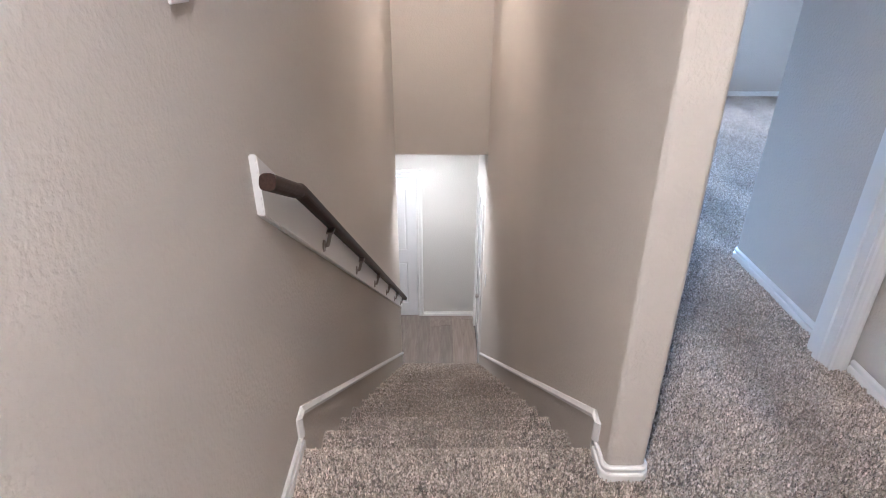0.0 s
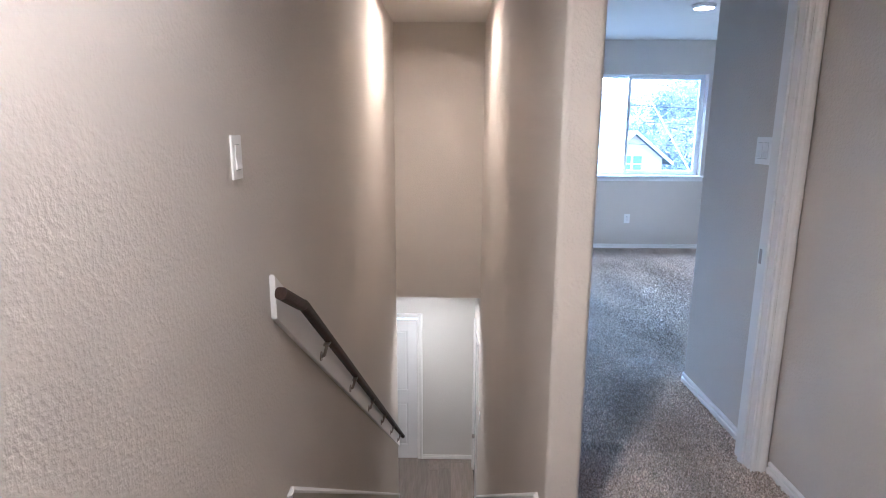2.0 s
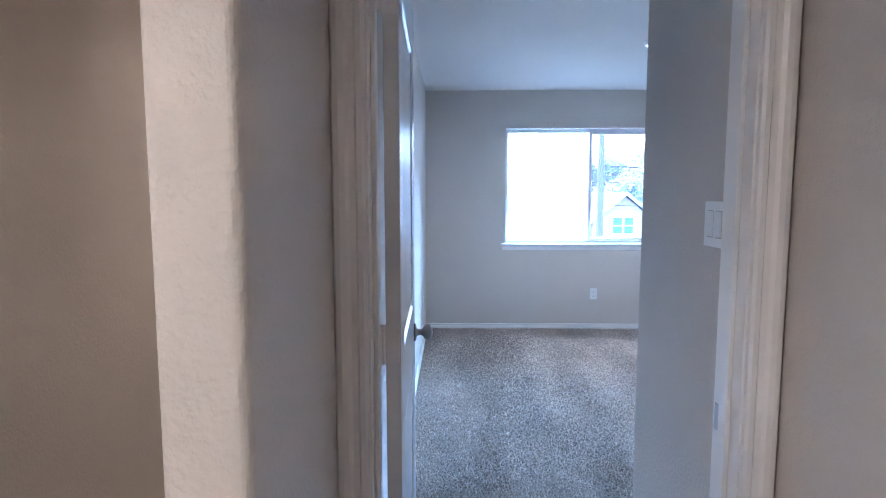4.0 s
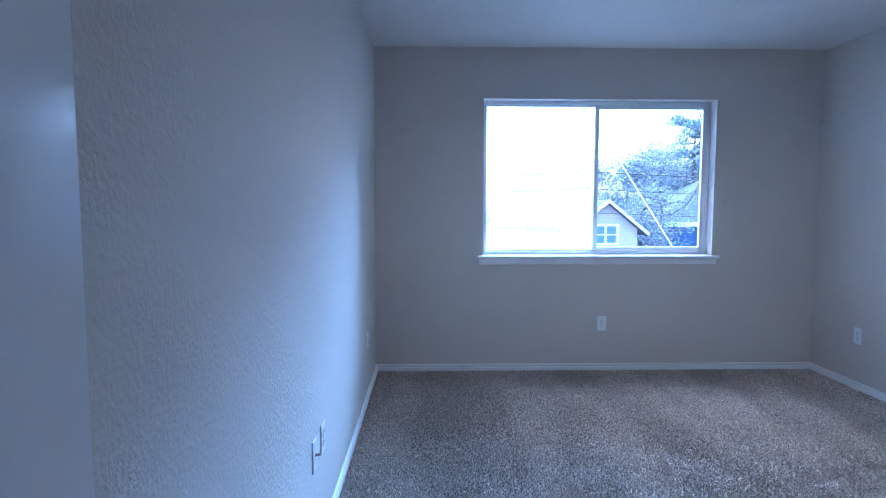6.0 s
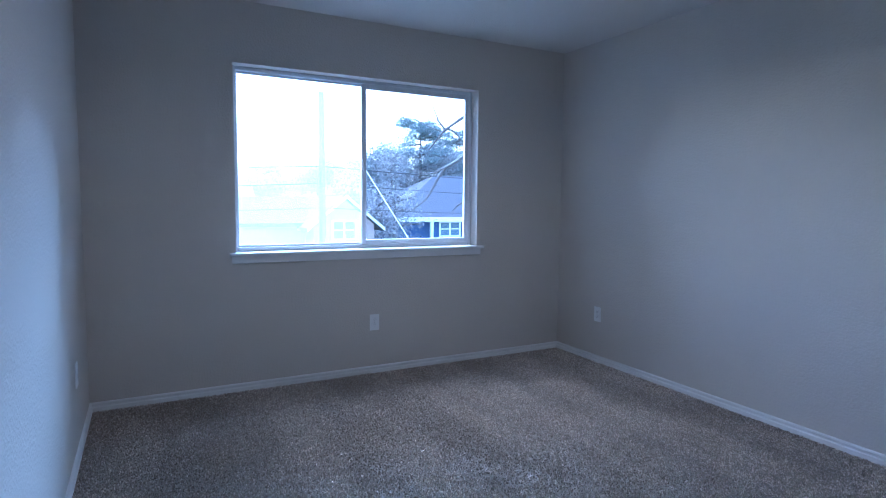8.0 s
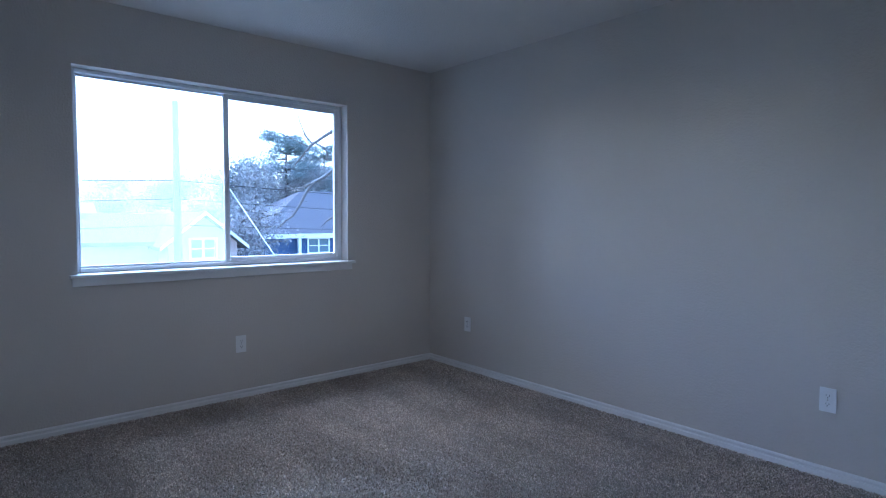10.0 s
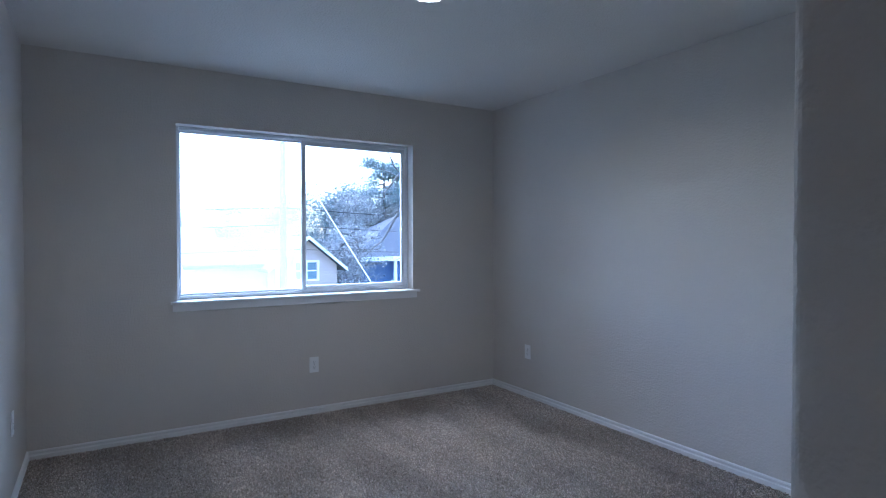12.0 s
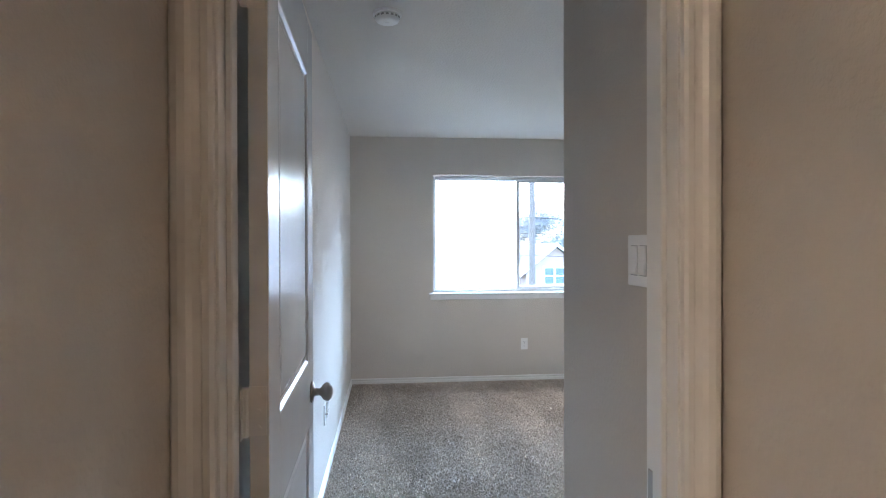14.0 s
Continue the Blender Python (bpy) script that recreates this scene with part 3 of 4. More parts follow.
def panel_door(width, height, knob_side=1, thick=0.035, panels=((0.2, 0.83), (1.01, 1.86))):
    """A two-panel moulded door leaf: x from the hinge edge, y through the thickness, z up."""
    st = 0.12
    bm = bmesh.new()
    box(bm, 0, st, 0, thick, 0, height, 0.0015)
    box(bm, width - st, width, 0, thick, 0, height, 0.0015)
    zs = [0] + [z for p in panels for z in p] + [height]
    for a, b in zip(zs[::2], zs[1::2]):
        box(bm, st, width - st, 0, thick, a, b)
    leaf = part("door_leaf", bm, DOOR)
    for z0, z1 in panels:
        for f, y in ((1, thick), (-1, 0.0)):
            prof = [(0, 0), (0.006, -0.001), (0.012, -0.007), (0.020, -0.009), (0.026, -0.006), (0.032, -0.0035), (0.032, -0.014), (0, -0.014)]
            bm = bmesh.new()
            c = [(st, z0, 1, 1), (width - st, z0, -1, 1), (width - st, z1, -1, -1), (st, z1, 1, -1)]
            frames = [((x, y, z), (sx, 0, sz), (0, f, 0)) for x, z, sx, sz in c + c[:1]]
            sweep(bm, prof, frames, False)
            part("panel_moulding", bm, DOOR, leaf)
        part("door_panel", one_box(st + 0.03, width - st - 0.03, 0.005, thick - 0.005, z0 + 0.03, z1 - 0.03), DOOR, leaf)
    return leaf


def lathe(bm, rings, m, n=20):
    """A turned shape from (distance, radius) rings along local z."""
    loops = []
    for d, r in rings:
        loops.append([bm.verts.new(m @ Vector((r * math.cos(2 * math.pi * i / n), r * math.sin(2 * math.pi * i / n), d))) for i in range(n)])
    for a, b in zip(loops, loops[1:]):
        for i in range(n):
            bm.faces.new((a[i], a[(i + 1) % n], b[(i + 1) % n], b[i]))
    bm.faces.new(loops[0][::-1])
    bm.faces.new(loops[-1])
    bmesh.ops.recalc_face_normals(bm, faces=bm.faces[:])
    return bm


KNOB = [(0, 0.031), (0.004, 0.032), (0.008, 0.028), (0.010, 0.014), (0.024, 0.011), (0.030, 0.014), (0.036, 0.023), (0.045, 0.028), (0.054, 0.027), (0.061, 0.020), (0.064, 0.010), (0.065, 0.002)]


def add_knob(leaf, x, z, thick=0.035):
    for f, y in ((1, thick), (-1, 0.0)):
        m = Matrix.Translation((x, y, z)) @ Euler((radians(-90 * f), 0, 0)).to_matrix().to_4x4()
        part("door_knob", lathe(bmesh.new(), KNOB, m), NICKEL, leaf, "satin nickel round knob", True)


def add_hinge(parent, z, x=0.0, y=0.035, mat=None):
    bm = bmesh.new()
    box(bm, x - 0.002, x + 0.0, 0.004, y + 0.010, z - 0.045, z + 0.045, 0.0006)
    box(bm, x - 0.030, x - 0.002, y + 0.008, y + 0.010, z - 0.045, z + 0.045, 0.0006)
    tube(bm, (x - 0.006, y + 0.006, z - 0.045), (x - 0.006, y + 0.006, z + 0.045), 0.006, n=10)
    for dz in (-0.03, 0.0, 0.03):
        tube(bm, (x - 0.0035, 0.018, z + dz), (x - 0.0015, 0.018, z + dz), 0.004, n=8)
    return part("hinge", bm, mat or WHITE, parent, "painted butt hinge")


# bedroom doorway
door_1 = tagged(new("door_1"), "white cased bedroom doorway", kind="structure")
FRONT = Matrix.Translation((0, DOOR_F, 0)) @ Matrix.Diagonal((1, -1, 1, 1))
casing(JL, JR, DOOR_H, -0.006, door_1, FRONT)
jambs(JL, JR, DOOR_H, DOOR_B - DOOR_F, -0.006, door_1, FRONT)
BACK = Matrix.Translation((0, DOOR_B, 0))
casing(JL + 0.068, JR, DOOR_H, -0.006, door_1, BACK, (1,))
strike = bmesh.new()
box(strike, JR - 0.002, JR + 0.001, DOOR_F + 0.04 + 0.04, DOOR_F + 0.108, 0.88, 0.94, 0.0008)
part("strike_plate", strike, NICKEL, door_1, "nickel strike plate")
leaf = panel_door(0.752, 2.015)
leaf.name = "bedroom_door"
tagged(leaf, "white two-panel door standing open against the wall", "door")
add_knob(leaf, 0.69, 0.912)
for z in (0.24, 1.055, 1.83):
    add_hinge(leaf, z)
latch = one_box(0.7515, 0.7535, 0.006, 0.029, 0.885, 0.945, bevel=0.0006)
part("latch_plate", latch, NICKEL, leaf, "nickel latch plate")
leaf.matrix_basis = Matrix.Translation((0.736, 2.054, 0.012)) @ Euler((0, 0, radians(91.4))).to_matrix().to_4x4()

# lower doors
door_2 = tagged(new("door_2"), "white cased doorway in the lower hall", kind="structure")
m2 = Matrix.Translation((0, LOW_Y, LOW_Z)) @ Matrix.Diagonal((1, -1, 1, 1))
casing(-1.023, -0.263, 2.03, 0.0, door_2, m2)
jambs(-1.023, -0.263, 2.03, 0.11, 0.0, door_2, m2)
low_leaf = panel_door(0.752, 2.015, panels=((0.2, 0.83), (1.01, 1.86)))
low_leaf.name = "lower_hall_door"
tagged(low_leaf, "white two-panel door, closed, at the hall's end", "door")
add_knob(low_leaf, 0.69, 0.90)
for z in (0.24, 1.0, 1.76):
    add_hinge(low_leaf, z)
low_leaf.matrix_basis = Matrix.Translation((-0.267, LOW_Y + 0.045, LOW_Z - 0.004)) @ Euler((0, 0, radians(180))).to_matrix().to_4x4()
door_3 = tagged(new("door_3"), "white cased doorway beside the stair foot", kind="structure")
m3 = Matrix.Translation((LX1, 0, LOW_Z)) @ Matrix(((0, -1, 0, 0), (1, 0, 0, 0), (0, 0, 1, 0), (0, 0, 0, 1)))
casing(5.828, 6.592, 2.03, 0.0, door_3, m3)
jambs(5.828, 6.592, 2.03, 0.11, 0.0, door_3, m3)
side_leaf = copy_thing(low_leaf, Matrix.Translation((LX1 + 0.008, 6.588, LOW_Z - 0.004)) @ Euler((0, 0, radians(-90))).to_matrix().to_4x4())
tagged(side_leaf, "white two-panel door, closed, beside the stair foot", "door")

# ---------------------------------------------------------------- window
window_1 = tagged(new("window_1"), "white vinyl horizontal sliding window with a screened half", kind="structure")
FY = RY + 0.092
part("window_frame", ring_frame(bmesh.new(), WX0, WX1, FY, RY + 0.18, WZ0, WZ1, 0.026), VINYL, window_1, "white vinyl outer frame")
part("fixed_sash", ring_frame(bmesh.new(), WX0 + 0.024, 2.300, FY + 0.03, FY + 0.055, WZ0 + 0.024, WZ1 - 0.024, 0.014, 0.002), VINYL, window_1)
part("sliding_sash", ring_frame(bmesh.new(), 2.266, WX1 - 0.024, FY + 0.003, FY + 0.030, WZ0 + 0.024, WZ1 - 0.024, 0.034, 0.003), VINYL, window_1)
pane = part("pane", one_box(WX0 + 0.036, 2.288, FY + 0.040, FY + 0.044, WZ0 + 0.036, WZ1 - 0.036), GLASS, window_1)
pane2 = part("pane", one_box(2.298, WX1 - 0.056, FY + 0.014, FY + 0.018, WZ0 + 0.056, WZ1 - 0.056), GLASS, window_1)
mesh_part = part("insect_screen", one_box(WX0 + 0.03, 2.300, FY + 0.072, FY + 0.0725, WZ0 + 0.03, WZ1 - 0.03), SCREEN, window_1, "pale insect screen")
pane.visible_shadow = pane2.visible_shadow = False
part("sash_latch", one_box(2.272, 2.286, FY - 0.008, FY + 0.003, 1.44, 1.52, bevel=0.003), VINYL, window_1)
bm = bmesh.new()
box(bm, WX0 - 0.040, WX1 + 0.045, RY - 0.045, RY, WZ0 - 0.020, WZ0, 0.006, 3)
box(bm, WX0, WX1, RY, RY + 0.10, WZ0 - 0.020, WZ0 - 0.001)
part("window_sill", bm, WHITE, window_1, "white painted stool")
part("apron", one_box(WX0 - 0.028, WX1 + 0.030, RY - 0.015, RY, WZ0 - 0.068, WZ0 - 0.020, bevel=0.003), WHITE, window_1, "white painted apron")

# ---------------------------------------------------------------- handrail
s = RISE / TREAD
rail = thing("handrail", pose(0, 0, 0), "dark stained wooden handrail on nickel brackets", "handrail")
bm = bmesh.new()
P0, P1 = (1.482, 0.808), (WELL_Y - 0.03, 0.808 - s * (WELL_Y - 0.03 - 1.482))
sweep(bm, [P0, (P0[0], P0[1] + 0.150), (P1[0], P1[1] + 0.150), P1], [((XL, 0, 0), (0, 1, 0), (0, 0, 1)), ((XL + 0.019, 0, 0), (0, 1, 0), (0, 0, 1))])
bmesh.ops.bevel(bm, geom=bm.edges[:], offset=0.003, segments=2, affect="EDGES")
part("backing_board", bm, WHITE, rail, "white painted backing board")
RAILP = [(sx * (0.0185 - 0.013 + 0.013 * math.cos(radians(a))), 0.009 + sz * (0.0195 - 0.013 + 0.013 * math.sin(radians(a)))) for sx, sz, turn in ((1, -1, (90, 60, 30, 0)), (1, 1, (0, 30, 60, 90)), (-1, 1, (90, 60, 30, 0)), (-1, -1, (0, 30, 60, 90))) for a in turn]
RX = XL + 0.050
ra, rb, rc = (1.432, 0.901), (1.680, 0.786), (WELL_Y + 0.06, 0.786 - s * (WELL_Y + 0.06 - 1.680))
up0, up2 = Vector((0, 0.43, 1)).normalized(), Vector((0, s, 1)).normalized()
up1 = (up0 + up2).normalized()
bm = sweep(bmesh.new(), RAILP, [((RX, *ra), (1, 0, 0), up0), ((RX, rb[0] - 0.02, rb[1] + 0.006), (1, 0, 0), (up0 * 0.7 + up1 * 0.3)), ((RX, *rb), (1, 0, 0), up1), ((RX, rb[0] + 0.02, rb[1] - 0.012), (1, 0, 0), (up2 * 0.7 + up1 * 0.3)), ((RX, *rc), (1, 0, 0), up2)])
part("rail", bm, RAILWOOD, rail)
for i in range(6):
    y = 2.05 + 0.65 * i
    zr = rb[1] - s * (y - rb[0]) - 0.018
    zb = P0[1] + 0.040 - s * (y - P0[0])
    bm = bmesh.new()
    tube(bm, (XL + 0.019, y, zb), (XL + 0.024, y, zb), 0.022, 0.020, 16)
    tube(bm, (XL + 0.022, y, zb), (XL + 0.036, y, zb + 0.004), 0.008, 0.007, 10)
    tube(bm, (XL + 0.034, y, zb + 0.003), (RX, y, zr), 0.007, 0.007, 10)
    box(bm, RX - 0.012, RX + 0.012, y - 0.028, y + 0.028, zr - 0.003, zr + 0.004)
    part("bracket", bm, NICKEL, rail, "satin nickel bracket")


# ---------------------------------------------------------------- plates on the walls
def facing(x, y, z, nx, ny):
    """Local x along the wall, local y out of it."""
    return Matrix.Translation((x, y, z)) @ Euler((0, 0, math.atan2(ny, nx) - math.pi / 2)).to_matrix().to_4x4()


def plate_body(w, h, holes=()):
    bm = one_box(-w / 2, w / 2, 0, 0.006, -h / 2, h / 2, bevel=0.0025, segments=2)
    return bm


def rocker_switch(gangs, m, label):
    e = thing("light_switch", m, label, "light switch")
    w = 0.07 + 0.046 * (gangs - 1)
    part("cover_plate", plate_body(w, 0.117), PLASTIC, e)
    for g in range(gangs):
        x = (g - (gangs - 1) / 2) * 0.046
        bm = sweep(bmesh.new(), [(0.005, -0.033), (0.0125, -0.030), (0.0075, 0.0), (0.0095, 0.033), (0.005, 0.033)], [((x - 0.0165, 0, 0), (0, 1, 0), (0, 0, 1)), ((x + 0.0165, 0, 0), (0, 1, 0), (0, 0, 1))])
        part("rocker", bm, PLASTIC, e)
        part("rocker_gap", one_box(x - 0.0171, x + 0.0171, 0.0055, 0.0064, -0.0345, 0.0345), GAP, e)
    return e


def duplex_outlet(m, label, group="outlets"):
    e = thing("wall_outlet", m, label, "outlet", group)
    part("cover_plate", plate_body(0.07, 0.115), PLASTIC, e)
    for dz in (-0.0195, 0.0195):
        bm = bmesh.new()
        prism(bm, [(0.0165 * math.cos(a), 0.0145 * math.sin(a)) for a in np.linspace(0, 2 * math.pi, 18, endpoint=False)], 0, 0.0025)
        bm.transform(Matrix.Translation((0, 0.0058, dz)) @ Euler((radians(-90), 0, 0)).to_matrix().to_4x4())
        part("receptacle", bm, PLASTIC, e)
        bm = bmesh.new()
        box(bm, -0.0075, -0.0055, 0.0082, 0.0088, dz - 0.001, dz + 0.007)
        box(bm, 0.0055, 0.0075, 0.0082, 0.0088, dz - 0.001, dz + 0.007)
        tube(bm, (0, 0.0082, dz - 0.007), (0, 0.0088, dz - 0.007), 0.0025, n=8)
        part("slots", bm, SLOT, e)
    part("screw", tube(bmesh.new(), (0, 0.0058, 0), (0, 0.0072, 0), 0.003, n=8), NICKEL, e)
    return e


rocker_switch(1, facing(XL, 1.269, 1.336, 1, 0), "white rocker switch plate on the stair wall")
rocker_switch(2, facing(ENTRY_X, 2.236, 1.331, -1, 0), "white double rocker switch plate beside the doorway")
rocker_switch(1, facing(XR, 5.29, -1.58, -1, 0), "white switch plate low on the stair wall")
duplex_outlet(facing(2.323, RY, 0.368, 0, -1), "white outlet plate below the window")
duplex_outlet(facing(RX1, 6.16, 0.374, -1, 0), "white outlet plate near the room corner")
duplex_outlet(facing(RX1, 3.687, 0.374, -1, 0), "white outlet plate on the long bedroom wall")
duplex_outlet(facing(RX0, 6.03, 0.39, 1, 0), "white outlet plate near the window corner")
duplex_outlet(facing(RX0, 4.455, 0.400, 1, 0), "white outlet plate beside the cable jack")
jack = thing("cable_jack", facing(RX0, 4.305, 0.400, 1, 0), "white coaxial cable plate with a short connector", "wall jack")
part("cover_plate", plate_body(0.07, 0.115), PLASTIC, jack)
bm = tube(bmesh.new(), (0, 0.005, 0), (0, 0.022, 0), 0.0048, n=10)
tube(bm, (0, 0.005, 0), (0, 0.009, 0), 0.0075, n=6)
part("connector", bm, NICKEL, jack, "threaded metal connector")


# ---------------------------------------------------------------- ceiling fixtures
def disc_light(x, y, z, strength, color, label, r=0.078):
    e = thing("ceiling_light", pose(x, y, z), label, "ceiling light", "flush disc lights")
    part("trim_ring", lathe(bmesh.new(), [(0.0, r + 0.022), (-0.008, r + 0.021), (-0.024, r + 0.008), (-0.030, r), (-0.024, r - 0.002), (0.0, r - 0.002)], Matrix.Identity(4), 40), WHITE, e, "white metal ring", True)
    part("diffuser", lathe(bmesh.new(), [(-0.004, r - 0.003), (-0.006, r * 0.8), (-0.0075, r * 0.4), (-0.008, 0.002)], Matrix.Identity(4), 40), glowing("lit diffuser", color, strength), e, "lit frosted diffuser", True)
    return e


disc_light(-0.03, 4.25, CEIL, STAIR_LAMP, (1.0, 0.73, 0.48), "lit flush disc light over the stairs")
disc_light(-0.11, 0.2, CEIL, HALL_LAMP, WARM, "lit flush disc light in the hall ceiling")
disc_light(2.262, 4.79, CEIL, ROOM_LAMP, NEUTRAL, "lit flush disc light in the bedroom ceiling")
# The lower hall lamp is never seen; added to make that hall bright.
disc_light(-0.2, 5.95, HEAD_Z, LOWER_LAMP, (1, 0.82, 0.62), "assumed disc light, out of sight, that brightens the lower hall")
alarm = thing("smoke_detector", pose(0.953, 3.64, CEIL), "round white smoke detector on the bedroom ceiling", "smoke detector")
part("base", lathe(bmesh.new(), [(0, 0.066), (-0.012, 0.066), (-0.014, 0.062), (-0.0141, 0.055)], Matrix.Identity(4), 32), PLASTIC, alarm, smooth=False)
part("body", lathe(bmesh.new(), [(-0.014, 0.058), (-0.030, 0.056), (-0.040, 0.050), (-0.044, 0.040), (-0.045, 0.01)], Matrix.Identity(4), 32), PLASTIC, alarm, smooth=True)
bm = bmesh.new()
for i in range(16):
    a = 2 * math.pi * i / 16
    b2 = one_box(-0.006, 0.006, 0.0555, 0.0585, -0.027, -0.019)
    b2.transform(Euler((0, 0, a)).to_matrix().to_4x4())
    tmp = bpy.data.meshes.new("slot")
    b2.to_mesh(tmp)
    b2.free()
    bm.from_mesh(tmp)
    bpy.data.meshes.remove(tmp)
part("vent_slots", bm, GAP, alarm, "grey bars standing in for shaded vent slots")
part("test_button", lathe(bmesh.new(), [(-0.044, 0.012), (-0.0475, 0.011), (-0.048, 0.004)], Matrix.Identity(4), 16), PLASTIC, alarm)

# ---------------------------------------------------------------- outside
bm = bmesh.new()
box(bm, -900, 900, RY + 0.3, 2500, GROUND - 1, GROUND)
setting("ground", bm, LAWN, "winter lawn running to the horizon")
bm = bmesh.new()
box(bm, -300, 300, 14, 20, GROUND - 0.2, GROUND + 0.02)
setting("road", bm, rough_stuff("worn asphalt", (0.04, 0.04, 0.042), (0.07, 0.07, 0.072), 1.5), "worn asphalt road")


def house_window(parent, x, y, z, w, h, n=1):
    """A window on a wall that faces -y, with its trim and n side by side panes."""
    e = part("window", ring_frame(bmesh.new(), x - w / 2 - 0.1, x + w / 2 + 0.1, y - 0.06, y + 0.02, z - 0.1, z + h + 0.1, 0.1, 0.0), HOUSE_TRIM, parent)
    pw = w / n
    for i in range(n):
        a = x - w / 2 + i * pw
        part("pane", one_box(a + 0.05, a + pw - 0.05, y - 0.02, y - 0.01, z, z + h), HOUSE_GLASS, e)
        part("glazing_bar", one_box(a + 0.04, a + pw - 0.04, y - 0.035, y - 0.012, z + h / 2 - 0.03, z + h / 2 + 0.03), HOUSE_TRIM, e)
        if i:
            part("mullion", one_box(a - 0.05, a + 0.05, y - 0.05, y, z, z + h), HOUSE_TRIM, e)


def gable_roof(x0, x1, y0, y1, eave, ridge, along, over=0.4, t=0.18):
    """Two sloping slabs; along: 'x' or 'y' for the ridge."""
    bm = bmesh.new()
    if along == "y":
        c, hw = (x0 + x1) / 2, (x1 - x0) / 2
        k = (ridge - eave) / hw
        prof = [(-hw - over, eave - k * over), (0, ridge), (hw + over, eave - k * over), (hw + over, eave - k * over + t), (0, ridge + t), (-hw - over, eave - k * over + t)]
        sweep(bm, prof, [((c, y0 - over, 0), (1, 0, 0), (0, 0, 1)), ((c, y1 + over, 0), (1, 0, 0), (0, 0, 1))])
    else:
        c, hw = (y0 + y1) / 2, (y1 - y0) / 2
        k = (ridge - eave) / hw
        prof = [(-hw - over, eave - k * over), (0, ridge), (hw + over, eave - k * over), (hw + over, eave - k * over + t), (0, ridge + t), (-hw - over, eave - k * over + t)]
        sweep(bm, prof, [((x0 - over, c, 0), (0, 1, 0), (0, 0, 1)), ((x1 + over, c, 0), (0, 1, 0), (0, 0, 1))])
    return bm


def hip_roof(x0, x1, y0, y1, eave, ridge, over=0.4, t=0.16):
    """Four sloping planes that meet in a ridge along x."""
    bm = bmesh.new()
    hw = (y1 - y0) / 2
    lo = eave - (ridge - eave) / hw * over
    ring = [(x0 - over, y0 - over), (x1 + over, y0 - over), (x1 + over, y1 + over), (x0 - over, y1 + over)]
    low, up = [bm.verts.new((*p, lo)) for p in ring], [bm.verts.new((*p, lo + t)) for p in ring]
    a, b = bm.verts.new((x0 + hw * 1.25, (y0 + y1) / 2, ridge + t)), bm.verts.new((x1 - hw * 1.25, (y0 + y1) / 2, ridge + t))
    bm.faces.new(low[::-1])
    for i in range(4):
        bm.faces.new((low[i], low[(i + 1) % 4], up[(i + 1) % 4], up[i]))
    for f in ((up[0], up[1], b, a), (up[1], up[2], b), (up[2], up[3], a, b), (up[3], up[0], a)):
        bm.faces.new(f)
    bmesh.ops.recalc_face_normals(bm, faces=bm.faces[:])
    return bm


def house(name, x0, x1, y0, y1, eave, ridge, along, wall_mat, roof_mat, label, hip=False):
    e = thing(name, pose(0, 0, 0), label, "house", "houses over the road")
    bm = one_box(x0, x1, y0, y1, GROUND, eave)
    if along == "y":
        sweep(bm, [(x0, eave), (x1, eave), ((x0 + x1) / 2, ridge)], [((0, y0, 0), (1, 0, 0), (0, 0, 1)), ((0, y1, 0), (1, 0, 0), (0, 0, 1))])
    part("wall", bm, wall_mat, e)
    part("roof", hip_roof(x0, x1, y0, y1, eave, ridge) if hip else gable_roof(x0, x1, y0, y1, eave, ridge, along), roof_mat, e)
    bm = bmesh.new()
    if along == "x":
        k = (ridge - eave) / ((y1 - y0) / 2)
        box(bm, x0 - 0.42, x1 + 0.42, y0 - 0.46, y0 - 0.40, eave - 0.4 * k - 0.12, eave - 0.4 * k + 0.16)
    else:
        k = (ridge - eave) / ((x1 - x0) / 2)
        c, hw = (x0 + x1) / 2, (x1 - x0) / 2 + 0.42
        lo = eave - 0.42 * k
        for sg in (-1, 1):
            sweep(bm, [(0, ridge + 0.03), (0, ridge + 0.19), (sg * hw, lo + 0.19), (sg * hw, lo + 0.03)], [((c, y0 - 0.46, 0), (1, 0, 0), (0, 0, 1)), ((c, y0 - 0.40, 0), (1, 0, 0), (0, 0, 1))])
    part("fascia", bm, HOUSE_TRIM, e, "white fascia board")
    return e


gable = house("tan_house", 8.1, 11.2, 30, 40, 0.02, 1.28, "y", TAN_SIDING, ASPHALT_ROOF, "tan sided house with a front gable")
house_window(gable, 9.62, 30, -0.66, 1.1, 0.82, 2)
part("wall", one_box(4.6, 8.1, 31.6, 39, GROUND, 0.02), TAN_SIDING, gable)
part("roof", gable_roof(4.6, 9.4, 31.6, 39, 0.02, 1.2, "x"), ASPHALT_ROOF, gable)
navy = house("navy_house", 14.8, 29.0, 36, 43.5, 0.3, 2.9, "x", BLUE_SIDING, ASPHALT_ROOF, "navy sided house with a grey hipped roof and white trim", True)
house_window(navy, 18.8, 36, -1.02, 1.4, 0.84, 2)
part("corner_board", one_box(14.76, 14.96, 35.94, 36.1, GROUND, 0.2), HOUSE_TRIM, navy, "white corner board")
part("porch_post", one_box(17.2, 17.4, 35.6, 35.76, GROUND, 0.2), HOUSE_TRIM, navy, "white porch post")
cream = house("cream_house", -6.0, 7.4, 41, 50, -0.5, 1.9, "x", BEIGE_SIDING, PALE_ROOF, "cream sided house with a long low roof")
house_window(cream, 6.3, 41, -1.7, 1.0, 1.0, 2)
